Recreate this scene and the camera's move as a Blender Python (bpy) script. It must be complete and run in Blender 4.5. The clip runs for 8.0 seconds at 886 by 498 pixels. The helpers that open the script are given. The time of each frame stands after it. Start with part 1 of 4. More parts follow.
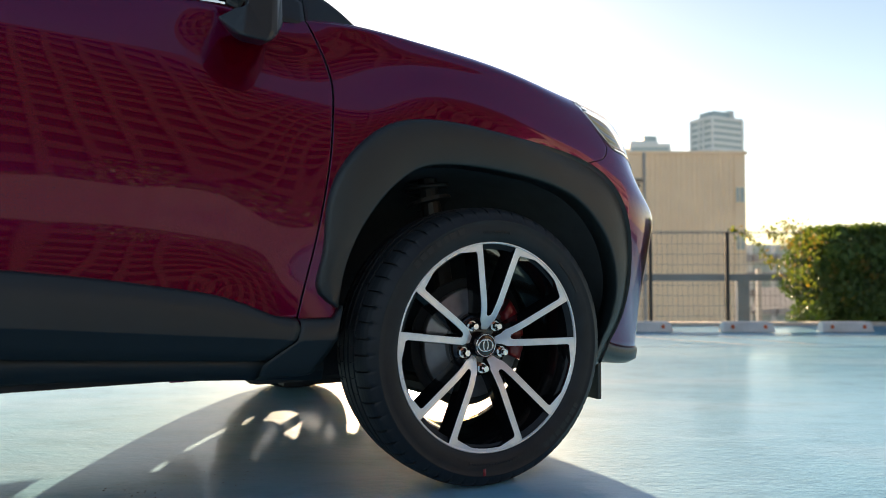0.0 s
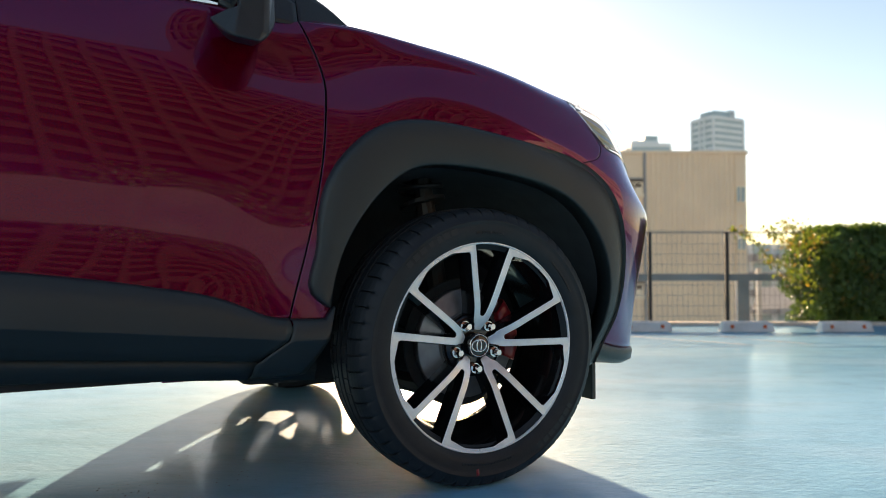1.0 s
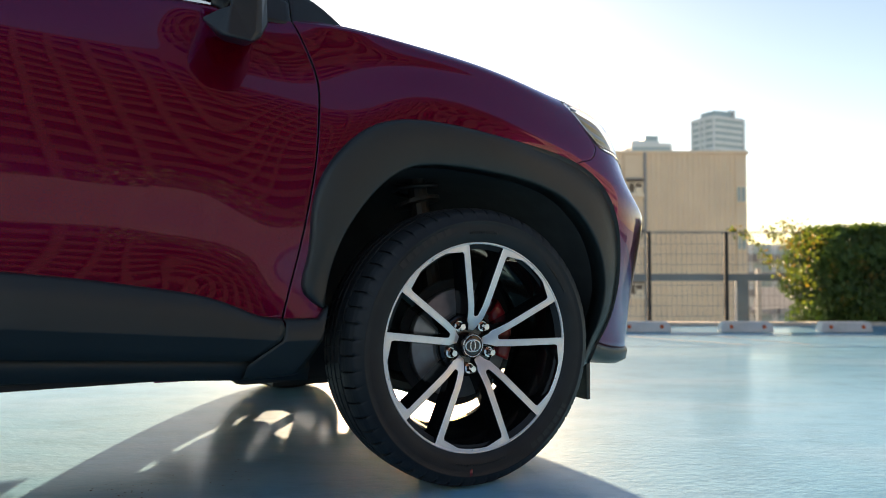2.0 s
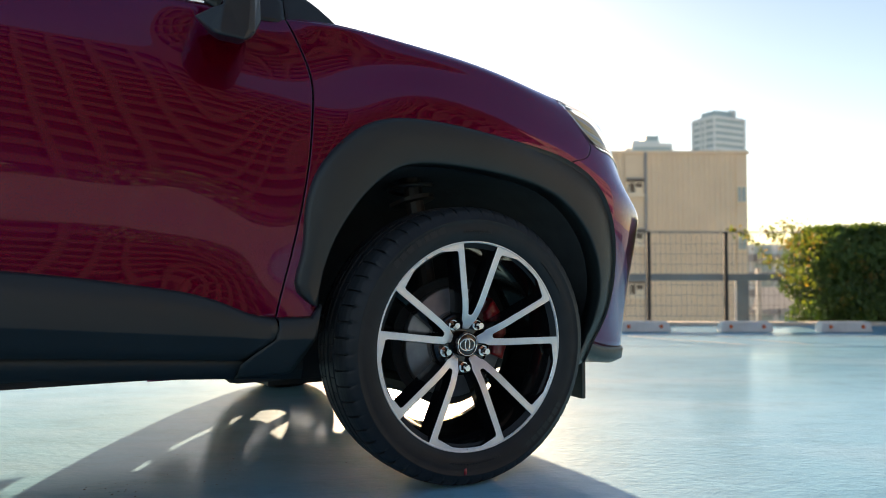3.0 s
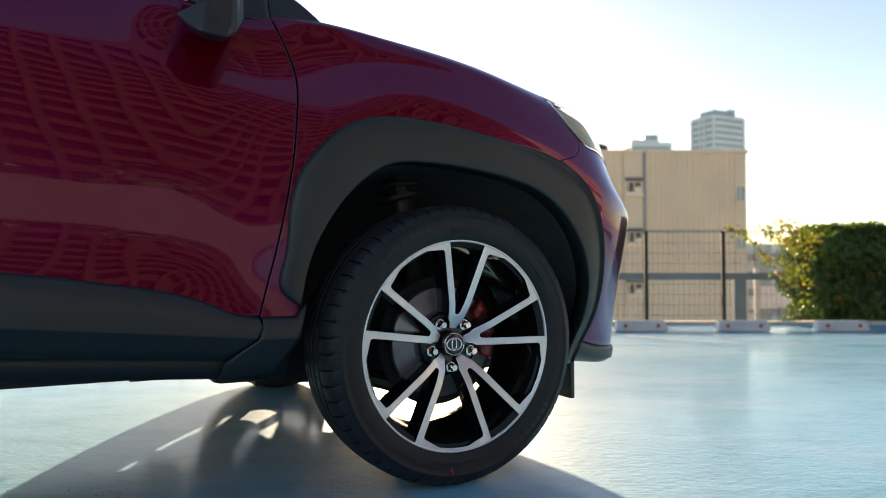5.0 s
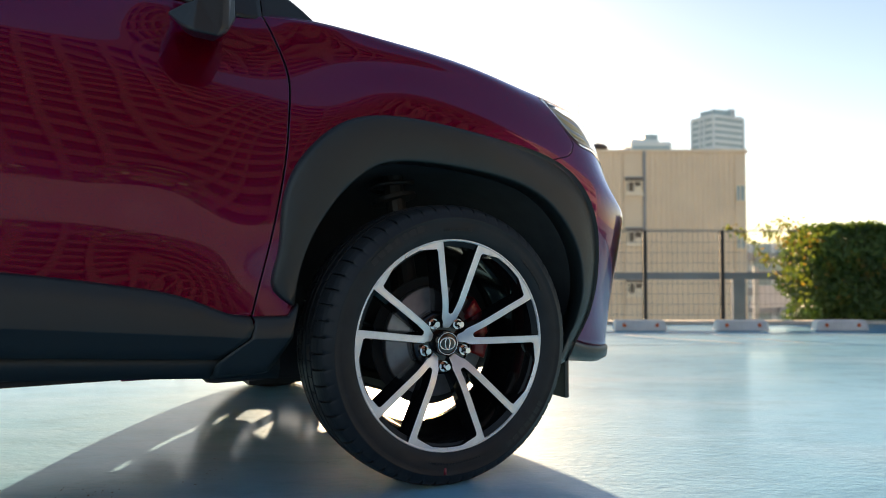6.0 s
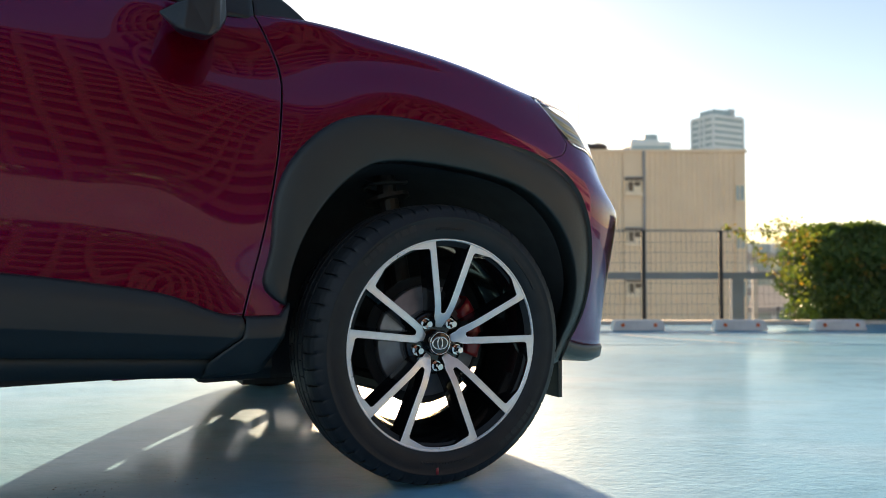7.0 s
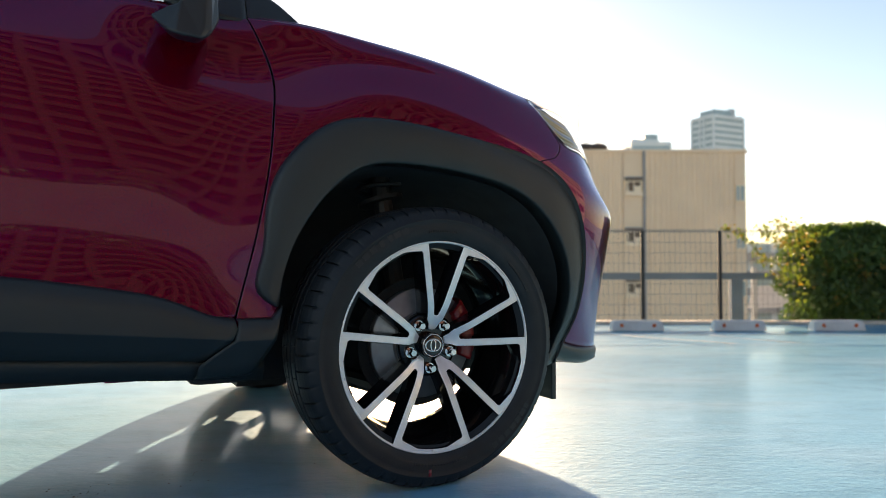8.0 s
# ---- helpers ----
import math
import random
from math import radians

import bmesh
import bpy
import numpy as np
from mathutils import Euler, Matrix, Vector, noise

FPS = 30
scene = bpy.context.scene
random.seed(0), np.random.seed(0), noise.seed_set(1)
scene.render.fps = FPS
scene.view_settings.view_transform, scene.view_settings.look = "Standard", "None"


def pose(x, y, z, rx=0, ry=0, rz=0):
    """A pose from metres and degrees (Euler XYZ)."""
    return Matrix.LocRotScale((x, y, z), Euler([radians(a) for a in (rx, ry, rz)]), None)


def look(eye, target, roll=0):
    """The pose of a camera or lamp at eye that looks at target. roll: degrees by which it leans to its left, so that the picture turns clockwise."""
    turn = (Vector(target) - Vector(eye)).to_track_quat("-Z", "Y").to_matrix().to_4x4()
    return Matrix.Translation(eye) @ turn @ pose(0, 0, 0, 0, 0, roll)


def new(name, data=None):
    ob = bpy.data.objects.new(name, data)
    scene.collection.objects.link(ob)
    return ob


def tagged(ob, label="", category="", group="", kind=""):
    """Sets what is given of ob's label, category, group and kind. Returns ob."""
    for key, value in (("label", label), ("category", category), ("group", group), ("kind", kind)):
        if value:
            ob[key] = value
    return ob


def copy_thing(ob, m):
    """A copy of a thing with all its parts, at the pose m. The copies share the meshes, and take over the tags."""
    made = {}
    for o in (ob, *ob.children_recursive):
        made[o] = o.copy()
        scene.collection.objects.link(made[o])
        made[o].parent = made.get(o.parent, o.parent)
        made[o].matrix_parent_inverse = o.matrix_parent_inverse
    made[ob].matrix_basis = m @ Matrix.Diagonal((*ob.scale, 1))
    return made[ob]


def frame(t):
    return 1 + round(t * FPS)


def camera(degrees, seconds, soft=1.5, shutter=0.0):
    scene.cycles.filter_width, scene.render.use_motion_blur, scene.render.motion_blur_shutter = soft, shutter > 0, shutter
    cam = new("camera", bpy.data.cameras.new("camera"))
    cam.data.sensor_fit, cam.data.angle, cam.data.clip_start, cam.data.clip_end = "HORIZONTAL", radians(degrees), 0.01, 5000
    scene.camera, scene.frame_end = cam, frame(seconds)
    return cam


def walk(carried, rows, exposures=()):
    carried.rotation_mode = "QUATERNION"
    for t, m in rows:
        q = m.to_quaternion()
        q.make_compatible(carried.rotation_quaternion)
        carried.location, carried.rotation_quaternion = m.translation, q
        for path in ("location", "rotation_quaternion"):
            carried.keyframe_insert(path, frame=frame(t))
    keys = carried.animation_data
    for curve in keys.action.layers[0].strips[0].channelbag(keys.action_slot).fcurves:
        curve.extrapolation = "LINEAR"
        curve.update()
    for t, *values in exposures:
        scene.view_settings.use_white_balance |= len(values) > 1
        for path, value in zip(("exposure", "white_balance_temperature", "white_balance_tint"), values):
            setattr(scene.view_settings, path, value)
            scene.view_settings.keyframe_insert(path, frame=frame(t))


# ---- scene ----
cam = camera(65.9, 8.0, soft=0.9)
cam.data.dof.use_dof = True
cam.data.dof.focus_distance, cam.data.dof.aperture_fstop = 1.72, 3.2
EYE, TILT = 0.515, 1.9
# seconds, metres right, ahead and up of the first eye, degrees of yaw, pitch and roll
ROWS = [
    (0.0, 0.0, 0.0, 0.0, 0.0, 0.0, 0.0),
    (0.5, 0.0090, -0.0003, 0.0003, 0.046, -0.007, 0.001),
    (1.0, 0.0181, -0.0008, 0.0012, 0.068, -0.020, 0.004),
    (1.5, 0.0265, -0.0008, 0.0022, 0.078, -0.026, -0.010),
    (3.0, 0.0493, 0.0020, -0.0013, 0.144, -0.030, -0.035),
    (3.5, 0.0569, 0.0033, -0.0023, 0.140, -0.045, -0.018),
    (4.0, 0.0645, 0.0059, -0.0026, 0.125, -0.055, 0.001),
    (4.5, 0.0724, 0.0088, -0.0024, 0.103, -0.060, 0.008),
    (6.0, 0.0964, 0.0138, -0.0033, 0.084, -0.103, 0.047),
    (6.5, 0.1052, 0.0141, -0.0042, 0.078, -0.114, 0.038),
    (7.0, 0.1140, 0.0139, -0.0037, 0.066, -0.121, 0.032),
    (7.5, 0.1225, 0.0128, -0.0014, 0.066, -0.122, 0.038),
    (8.0, 0.1315, 0.0117, 0.0016, 0.089, -0.117, 0.032),
]
walk(cam, [(t, pose(0, 0, EYE, TILT) @ pose(x, y, z, 90 + pitch, roll, yaw)) for t, x, y, z, yaw, pitch, roll in ROWS],
     exposures=[(0.0, 1.12, 7850.0, 16.0), (8.0, 1.12, 7850.0, 16.0)])

# ---- light ----
SUN_UP, SUN_AZ = 13.2, -3.0          # degrees above the horizon, degrees to the right of +y
world = bpy.data.worlds.new("world")
scene.world = world
world.use_nodes = True
wn = world.node_tree
sky = wn.nodes.new("ShaderNodeTexSky")
sky.sky_type = 'NISHITA'
sky.sun_disc = False
sky.sun_elevation = radians(SUN_UP)
sky.sun_rotation = radians(SUN_AZ)
sky.air_density, sky.dust_density, sky.ozone_density = 1.0, 0.3, 2.0
wn.links.new(sky.outputs[0], wn.nodes["Background"].inputs[0])
wn.nodes["Background"].inputs[1].default_value = 0.108
sun_data = bpy.data.lights.new("sun", 'SUN')
sun_data.energy, sun_data.angle, sun_data.color = 6.2, radians(0.55), (1.0, 0.79, 0.58)
sun = new("sun", sun_data)
az = radians(SUN_AZ)
sun_dir = Vector((math.sin(az) * math.cos(radians(SUN_UP)), math.cos(az) * math.cos(radians(SUN_UP)), math.sin(radians(SUN_UP))))
sun.matrix_world = look(sun_dir * 60, (0, 0, 0))


# ---- materials ----
def mat(name, color, rough=0.5, metal=0.0, coat=0.0, bump=0.0, bump_scale=40.0, vary=0.12, vary_scale=3.0, coat_rough=0.03, spec=0.5, rough_vary=0.0):
    """A principled surface with a slow and a fine variation of its colour and, if asked, fine relief."""
    m = bpy.data.materials.new(name)
    m.use_nodes = True
    nt = m.node_tree
    b = nt.nodes["Principled BSDF"]
    b.inputs["Roughness"].default_value = rough
    b.inputs["Metallic"].default_value = metal
    b.inputs["Coat Weight"].default_value = coat
    b.inputs["Coat Roughness"].default_value = coat_rough
    b.inputs["Specular IOR Level"].default_value = spec
    co = nt.nodes.new("ShaderNodeTexCoord")
    n1 = nt.nodes.new("ShaderNodeTexNoise")
    n1.inputs["Scale"].default_value = vary_scale
    n1.inputs["Detail"].default_value = 6
    nt.links.new(co.outputs["Object"], n1.inputs["Vector"])
    r = nt.nodes.new("ShaderNodeMapRange")
    r.inputs["From Min"].default_value, r.inputs["From Max"].default_value = 0.3, 0.7
    r.inputs["To Min"].default_value, r.inputs["To Max"].default_value = 1 - vary, 1 + vary
    nt.links.new(n1.outputs["Fac"], r.inputs["Value"])
    mul = nt.nodes.new("ShaderNodeVectorMath")
    mul.operation = 'SCALE'
    mul.inputs[0].default_value = color
    nt.links.new(r.outputs["Result"], mul.inputs["Scale"])
    nt.links.new(mul.outputs["Vector"], b.inputs["Base Color"])
    if rough_vary:
        q = nt.nodes.new("ShaderNodeMapRange")
        q.inputs["From Min"].default_value, q.inputs["From Max"].default_value = 0.3, 0.7
        q.inputs["To Min"].default_value, q.inputs["To Max"].default_value = rough - rough_vary, rough + rough_vary
        nt.links.new(n1.outputs["Fac"], q.inputs["Value"])
        nt.links.new(q.outputs["Result"], b.inputs["Roughness"])
    if bump:
        n2 = nt.nodes.new("ShaderNodeTexNoise")
        n2.inputs["Scale"].default_value = bump_scale
        n2.inputs["Detail"].default_value = 5
        nt.links.new(co.outputs["Object"], n2.inputs["Vector"])
        bp = nt.nodes.new("ShaderNodeBump")
        bp.inputs["Strength"].default_value = bump
        bp.inputs["Distance"].default_value = 0.002
        nt.links.new(n2.outputs["Fac"], bp.inputs["Height"])
        nt.links.new(bp.outputs["Normal"], b.inputs["Normal"])
    return m


def glass(name, color=(1, 1, 1), rough=0.0):
    m = bpy.data.materials.new(name)
    m.use_nodes = True
    b = m.node_tree.nodes["Principled BSDF"]
    b.inputs["Base Color"].default_value = (*color, 1)
    b.inputs["Transmission Weight"].default_value = 1
    b.inputs["Roughness"].default_value = rough
    b.inputs["IOR"].default_value = 1.45
    return m


PAINT = mat("red paint", (0.17, 0.0007, 0.004), 0.24, 0.42, 1.0, vary=0.06, vary_scale=900, coat_rough=0.006, spec=0.5)
PAINT_B = PAINT.node_tree.nodes["Principled BSDF"]
PAINT_B.inputs["Coat IOR"].default_value = 1.5
PAINT_B.inputs["IOR"].default_value = 1.98
PAINT_B.inputs["Specular Tint"].default_value = (0.08, 0.04, 1.0, 1)     # violet mica in the red
CLAD = mat("grained black plastic", (0.018, 0.0265, 0.028), 0.36, spec=0.6, bump=0.35, bump_scale=900, vary=0.1, vary_scale=8)
SATIN = mat("satin black plastic", (0.026, 0.034, 0.040), 0.36, bump=0.1, bump_scale=900, vary=0.1, vary_scale=10)
BLACK = mat("gloss black", (0.006, 0.006, 0.007), 0.14, coat=0.6, vary=0.1)
UNDER = mat("dusty underseal", (0.02, 0.021, 0.022), 0.6, vary=0.3, vary_scale=6)
LINER = mat("wheel arch lining", (0.032, 0.035, 0.038), 0.85, bump=0.5, bump_scale=200, vary=0.2, vary_scale=20)
RUBBER = mat("tyre rubber", (0.015, 0.019, 0.023), 0.55, spec=0.4, bump=0.25, bump_scale=500, vary=0.2, vary_scale=25)
SILVER = mat("machined aluminium", (0.93, 0.93, 0.94), 0.34, 0.55, vary=0.05, vary_scale=60)
STEEL = mat("bare steel", (0.34, 0.34, 0.345), 0.42, 0.7, vary=0.15, vary_scale=30)
CHROME = mat("chrome", (0.85, 0.85, 0.86), 0.08, 1.0, vary=0.02)
CALIPER = mat("red caliper paint", (0.25, 0.005, 0.012), 0.35, coat=0.4)
LENS = glass("clear lens")
LENS.node_tree.nodes["Principled BSDF"].inputs["IOR"].default_value = 1.16
GLASS = glass("tinted glass", (0.55, 0.6, 0.6))
AMBER = mat("warm reflector", (0.42, 0.30, 0.13), 0.3, 0.6, vary=0.1)
def deck_mat():
    """Trowelled deck coating: pale blue, worn to grey and chalky white in streaks, with low ridges."""
    m = mat("pale blue deck paint", (0.3, 0.45, 0.5), 0.4)
    nt = m.node_tree
    b = nt.nodes["Principled BSDF"]
    co = nt.nodes.new("ShaderNodeTexCoord")

    def noise_tex(scale, stretch, detail=6, rough=0.6):
        mp = nt.nodes.new("ShaderNodeMapping")
        mp.inputs["Scale"].default_value = stretch
        mp.inputs["Rotation"].default_value = (0, 0, radians(8))
        n = nt.nodes.new("ShaderNodeTexNoise")
        n.inputs["Scale"].default_value, n.inputs["Detail"].default_value, n.inputs["Roughness"].default_value = scale, detail, rough
        nt.links.new(co.outputs["Object"], mp.inputs["Vector"])
        nt.links.new(mp.outputs["Vector"], n.inputs["Vector"])
        return n.outputs["Fac"]

    def ramp(fac, stops):
        r = nt.nodes.new("ShaderNodeValToRGB")
        while len(r.color_ramp.elements) < len(stops):
            r.color_ramp.elements.new(0.5)
        for e, (q, c) in zip(r.color_ramp.elements, stops):
            e.position, e.color = q, (*c, 1)
        nt.links.new(fac, r.inputs["Fac"])
        return r.outputs["Color"]

    def mix(kind, fac, a, c):
        x = nt.nodes.new("ShaderNodeMix")
        x.data_type, x.blend_type = 'RGBA', kind
        if isinstance(fac, float):
            x.inputs[0].default_value = fac
        else:
            nt.links.new(fac, x.inputs[0])
        nt.links.new(a, x.inputs[6])
        nt.links.new(c, x.inputs[7])
        return x.outputs[2]
    base = ramp(noise_tex(0.9, (0.6, 1.6, 1)), [(0.30, (0.12, 0.39, 0.58)), (0.5, (0.18, 0.46, 0.64)), (0.72, (0.30, 0.54, 0.69))])
    streak = ramp(noise_tex(6.0, (0.7, 1.3, 1), 8, 0.72), [(0.30, (0.74, 0.77, 0.77)), (0.52, (1, 1, 1)), (0.75, (1.14, 1.11, 1.05))])
    col = mix('MULTIPLY', 0.9, base, streak)
    grime = ramp(noise_tex(34.0, (0.7, 1.4, 1), 6, 0.75), [(0.26, (0.5, 0.48, 0.45)), (0.36, (1, 1, 1)), (0.8, (1.06, 1.05, 1.03))])
    col = mix('MULTIPLY', 0.8, col, grime)
    nt.links.new(col, b.inputs["Base Color"])
    b.inputs["Specular IOR Level"].default_value = 0.08
    b.inputs["Roughness"].default_value = 0.5
    b.inputs["Coat Weight"].default_value = 0.50     # worn top coat
    rr = nt.nodes.new("ShaderNodeMapRange")
    rr.inputs["From Min"].default_value, rr.inputs["From Max"].default_value = 0.3, 0.7
    rr.inputs["To Min"].default_value, rr.inputs["To Max"].default_value = 0.10, 0.18
    nt.links.new(noise_tex(5.0, (0.4, 1.6, 1)), rr.inputs["Value"])
    nt.links.new(rr.outputs["Result"], b.inputs["Coat Roughness"])
    last = None
    for scale, stretch, dist, k in ((8.0, (0.8, 1.2, 1), 0.004, 0.5), (38.0, (0.7, 1.3, 1), 0.0034, 0.8), (220.0, (1, 1, 1), 0.0007, 0.35)):
        bp = nt.nodes.new("ShaderNodeBump")
        bp.inputs["Strength"].default_value, bp.inputs["Distance"].default_value = k, dist
        nt.links.new(noise_tex(scale, stretch), bp.inputs["Height"])
        if last is not None:
            nt.links.new(last, bp.inputs["Normal"])
        last = bp.outputs["Normal"]
    nt.links.new(last, b.inputs["Normal"])
    return m


DECKM = deck_mat()
CONCRETE = mat("pale concrete", (0.70, 0.68, 0.65), 0.85, bump=0.5, bump_scale=60, vary=0.12, vary_scale=6)
ORANGE = mat("orange reflector", (0.75, 0.13, 0.03), 0.3)
FENCEM = mat("dark fence paint", (0.03, 0.028, 0.027), 0.5)
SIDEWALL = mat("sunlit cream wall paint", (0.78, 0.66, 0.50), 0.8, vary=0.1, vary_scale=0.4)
BEIGE = mat("beige corrugated wall", (0.92, 0.75, 0.54), 0.8, vary=0.06, vary_scale=0.2)
TOWERM = mat("grey tower cladding", (0.74, 0.80, 0.80), 0.6, vary=0.05, vary_scale=0.05)
HALLPANE = mat("dull brown glass", (0.16, 0.13, 0.10), 0.3, vary=0.2)
HALLFRAME = mat("cream window surround", (0.98, 0.86, 0.66), 0.7, vary=0.06, vary_scale=0.5)
TOWERG = mat("tower window glass", (0.38, 0.50, 0.52), 0.2, vary=0.1)
def leaf_mat(name, color, through_color, share):
    m = mat(name, color, 0.45, vary=0.4, vary_scale=2.5)
    nt = m.node_tree
    tr, mx = nt.nodes.new("ShaderNodeBsdfTranslucent"), nt.nodes.new("ShaderNodeMixShader")
    tr.inputs["Color"].default_value = (*through_color, 1)
    mx.inputs["Fac"].default_value = share
    nt.links.new(nt.nodes["Principled BSDF"].outputs[0], mx.inputs[1])
    nt.links.new(tr.outputs[0], mx.inputs[2])
    nt.links.new(mx.outputs[0], nt.nodes["Material Output"].inputs["Surface"])
    return m


LEAF = leaf_mat("hedge leaf", (0.070, 0.125, 0.030), (0.14, 0.24, 0.03), 0.32)
LEAF2 = leaf_mat("pale leaf", (0.085, 0.125, 0.022), (0.24, 0.30, 0.03), 0.38)
LEAF3 = leaf_mat("autumn leaf", (0.20, 0.14, 0.025), (0.42, 0.28, 0.03), 0.4)
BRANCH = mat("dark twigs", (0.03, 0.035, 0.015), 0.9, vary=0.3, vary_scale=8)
WIRE = mat("galvanised wire", (0.2, 0.19, 0.18), 0.5, 0.3)
TAN = mat("weathered tan kerb", (0.66, 0.60, 0.50), 0.9, bump=0.4, bump_scale=40, vary=0.2, vary_scale=4)
DULL = mat("stained concrete", (0.10, 0.092, 0.085), 0.9, bump=0.4, bump_scale=30, vary=0.25, vary_scale=1.5)
STEELBLUE = mat("blue-grey steel paint", (0.14, 0.18, 0.22), 0.5, vary=0.15, vary_scale=2)
GREYM = mat("grey paint", (0.35, 0.36, 0.36), 0.6, vary=0.1)
PALE = mat("pale metal roof", (0.55, 0.53, 0.48), 0.5, vary=0.1)
OFFWALL = mat("bronze sunshade metal", (0.060, 0.036, 0.034), 0.9, spec=0.1, vary=0.08, vary_scale=0.5)
OFFGLASS = mat("dark office glass", (0.008, 0.009, 0.011), 0.95, spec=0.1, vary=0.3, vary_scale=0.4)
CITY = mat("city ground", (0.4, 0.39, 0.37), 0.9, vary=0.2, vary_scale=0.02)


# ---- mesh helpers ----
def mesh_of(name, verts, faces, mats, face_mats=None, smooth=True):
    me = bpy.data.meshes.new(name)
    me.from_pydata([tuple(map(float, v)) for v in verts], [], faces)
    for m in (mats if isinstance(mats, (list, tuple)) else [mats]):
        me.materials.append(m)
    if face_mats:
        for p, k in zip(me.polygons, face_mats):
            p.material_index = k
    if smooth:
        for p in me.polygons:
            p.use_smooth = True
    me.update()
    return me


def put(name, me, parent=None, m=None, label=""):
    ob = new(name, me)
    ob.parent = parent
    if m is not None:
        ob.matrix_basis = m
    if label:
        tagged(ob, label)
    return ob


def part(name, bm, material, parent, label=""):
    me = bpy.data.meshes.new(name)
    bm.to_mesh(me)
    bm.free()
    for m in (material if isinstance(material, (list, tuple)) else [material]):
        me.materials.append(m)
    return put(name, me, parent, None, label)


def box(bm, x0, y0, z0, x1, y1, z1, bevel=0.0):
    vs = bmesh.ops.create_cube(bm, size=1.0, matrix=Matrix.Translation(((x0 + x1) / 2, (y0 + y1) / 2, (z0 + z1) / 2)) @ Matrix.Diagonal((x1 - x0, y1 - y0, z1 - z0, 1)))["verts"]
    if bevel:
        es = list({e for v in vs for e in v.link_edges})
        bmesh.ops.bevel(bm, geom=es, offset=bevel, segments=2, affect='EDGES', profile=0.7)
    return vs


def bar(bm, a, b, r, seg=6):
    a, b = Vector(a), Vector(b)
    d = b - a
    m = Matrix.Translation((a + b) / 2) @ d.to_track_quat('Z', 'Y').to_matrix().to_4x4()
    bmesh.ops.create_cone(bm, cap_ends=True, segments=seg, radius1=r, radius2=r, depth=d.length, matrix=m)


def box_mesh(name, dims, mats, bevel=0.0):
    bm = bmesh.new()
    box(bm, *dims, bevel)
    me = bpy.data.meshes.new(name)
    bm.to_mesh(me)
    bm.free()
    me.materials.append(mats)
    return me


def grid_faces(n, m, flip=False, wrap=False):
    out = []
    for i in range(n if wrap else n - 1):
        for j in range(m - 1):
            a, b, c, d = i * m + j, ((i + 1) % n) * m + j, ((i + 1) % n) * m + j + 1, i * m + j + 1
            out.append((a, d, c, b) if flip else (a, b, c, d))
    return out


def solid(ob, thick, offset=-1.0):
    md = ob.modifiers.new("thickness", 'SOLIDIFY')
    md.thickness, md.offset = thick, offset
    return ob


def nspline(ts, ys):
    """Natural cubic spline through (ts, ys), straight beyond its ends."""
    ts, ys = np.array(ts, float), np.array(ys, float)
    n = len(ts)
    h = np.diff(ts)
    A, r = np.zeros((n, n)), np.zeros(n)
    A[0, 0] = A[-1, -1] = 1
    for i in range(1, n - 1):
        A[i, i - 1], A[i, i], A[i, i + 1] = h[i - 1], 2 * (h[i - 1] + h[i]), h[i]
        r[i] = 6 * ((ys[i + 1] - ys[i]) / h[i] - (ys[i] - ys[i - 1]) / h[i - 1])
    M = np.linalg.solve(A, r)

    def f(t):
        t = min(max(t, ts[0]), ts[-1])
        i = min(max(int(np.searchsorted(ts, t)) - 1, 0), n - 2)
        a, b = ts[i + 1] - t, t - ts[i]
        return float(M[i] * a ** 3 / (6 * h[i]) + M[i + 1] * b ** 3 / (6 * h[i]) + (ys[i] / h[i] - M[i] * h[i] / 6) * a + (ys[i + 1] / h[i] - M[i + 1] * h[i] / 6) * b)
    return f


def polyline(pts, n):
    """n points evenly along a smooth curve through pts."""
    p = np.array(pts, float)
    s = np.r_[0, np.cumsum(np.linalg.norm(np.diff(p, axis=0), axis=1))]
    fs = [nspline(s, p[:, k]) for k in range(p.shape[1])]
    return np.array([[f(q) for f in fs] for q in np.linspace(0, s[-1], n)])


# ---- the car: x forward from the front axle, y inward from its right side, z up ----
CAR_AT, CAR_TURN = (0.1184, 1.6575, 0.0), 28.4
MID = 0.882
car = new("compact_suv")
car.matrix_world = pose(*CAR_AT, 0, 0, CAR_TURN)
tagged(car, "dark red compact crossover parked on a pale blue rooftop deck", "car")

# plan: stations along the side, their x and y and the turn of the inward direction
ST = (-4.35, -3.9, -3.55, -3.35, -3, -2.6, -1.9, -1.3, -0.95, -0.78, -0.62, -0.48, -0.36, -0.15, 0.1, 0.3, 0.44, 0.56, 0.68, 0.8, 0.93, 1.12, 1.45)
PX = nspline(ST, (-3.3, -3.28, -3.2, -3.05, -2.8, -2.5, -1.9, -1.3, -0.95, -0.78, -0.62, -0.48, -0.36, -0.15, 0.1, 0.3, 0.442, 0.555, 0.648, 0.714, 0.756, 0.791, 0.815))
PY = nspline(ST, (0.882, 0.5, 0.22, 0.1, 0.03, 0, 0.03, 0.031, 0.031, 0.031, 0.03, 0.027, 0.018, 0.002, -0.009, -0.008, 0.006, 0.044, 0.112, 0.208, 0.326, 0.504, 0.882))
PD = nspline(ST, (-90, -75, -45, -18, -4, 0, 0, 0, 0, 0, 0, 0, 0, -1, 0, 4, 11, 26, 44, 58, 68, 77, 90))
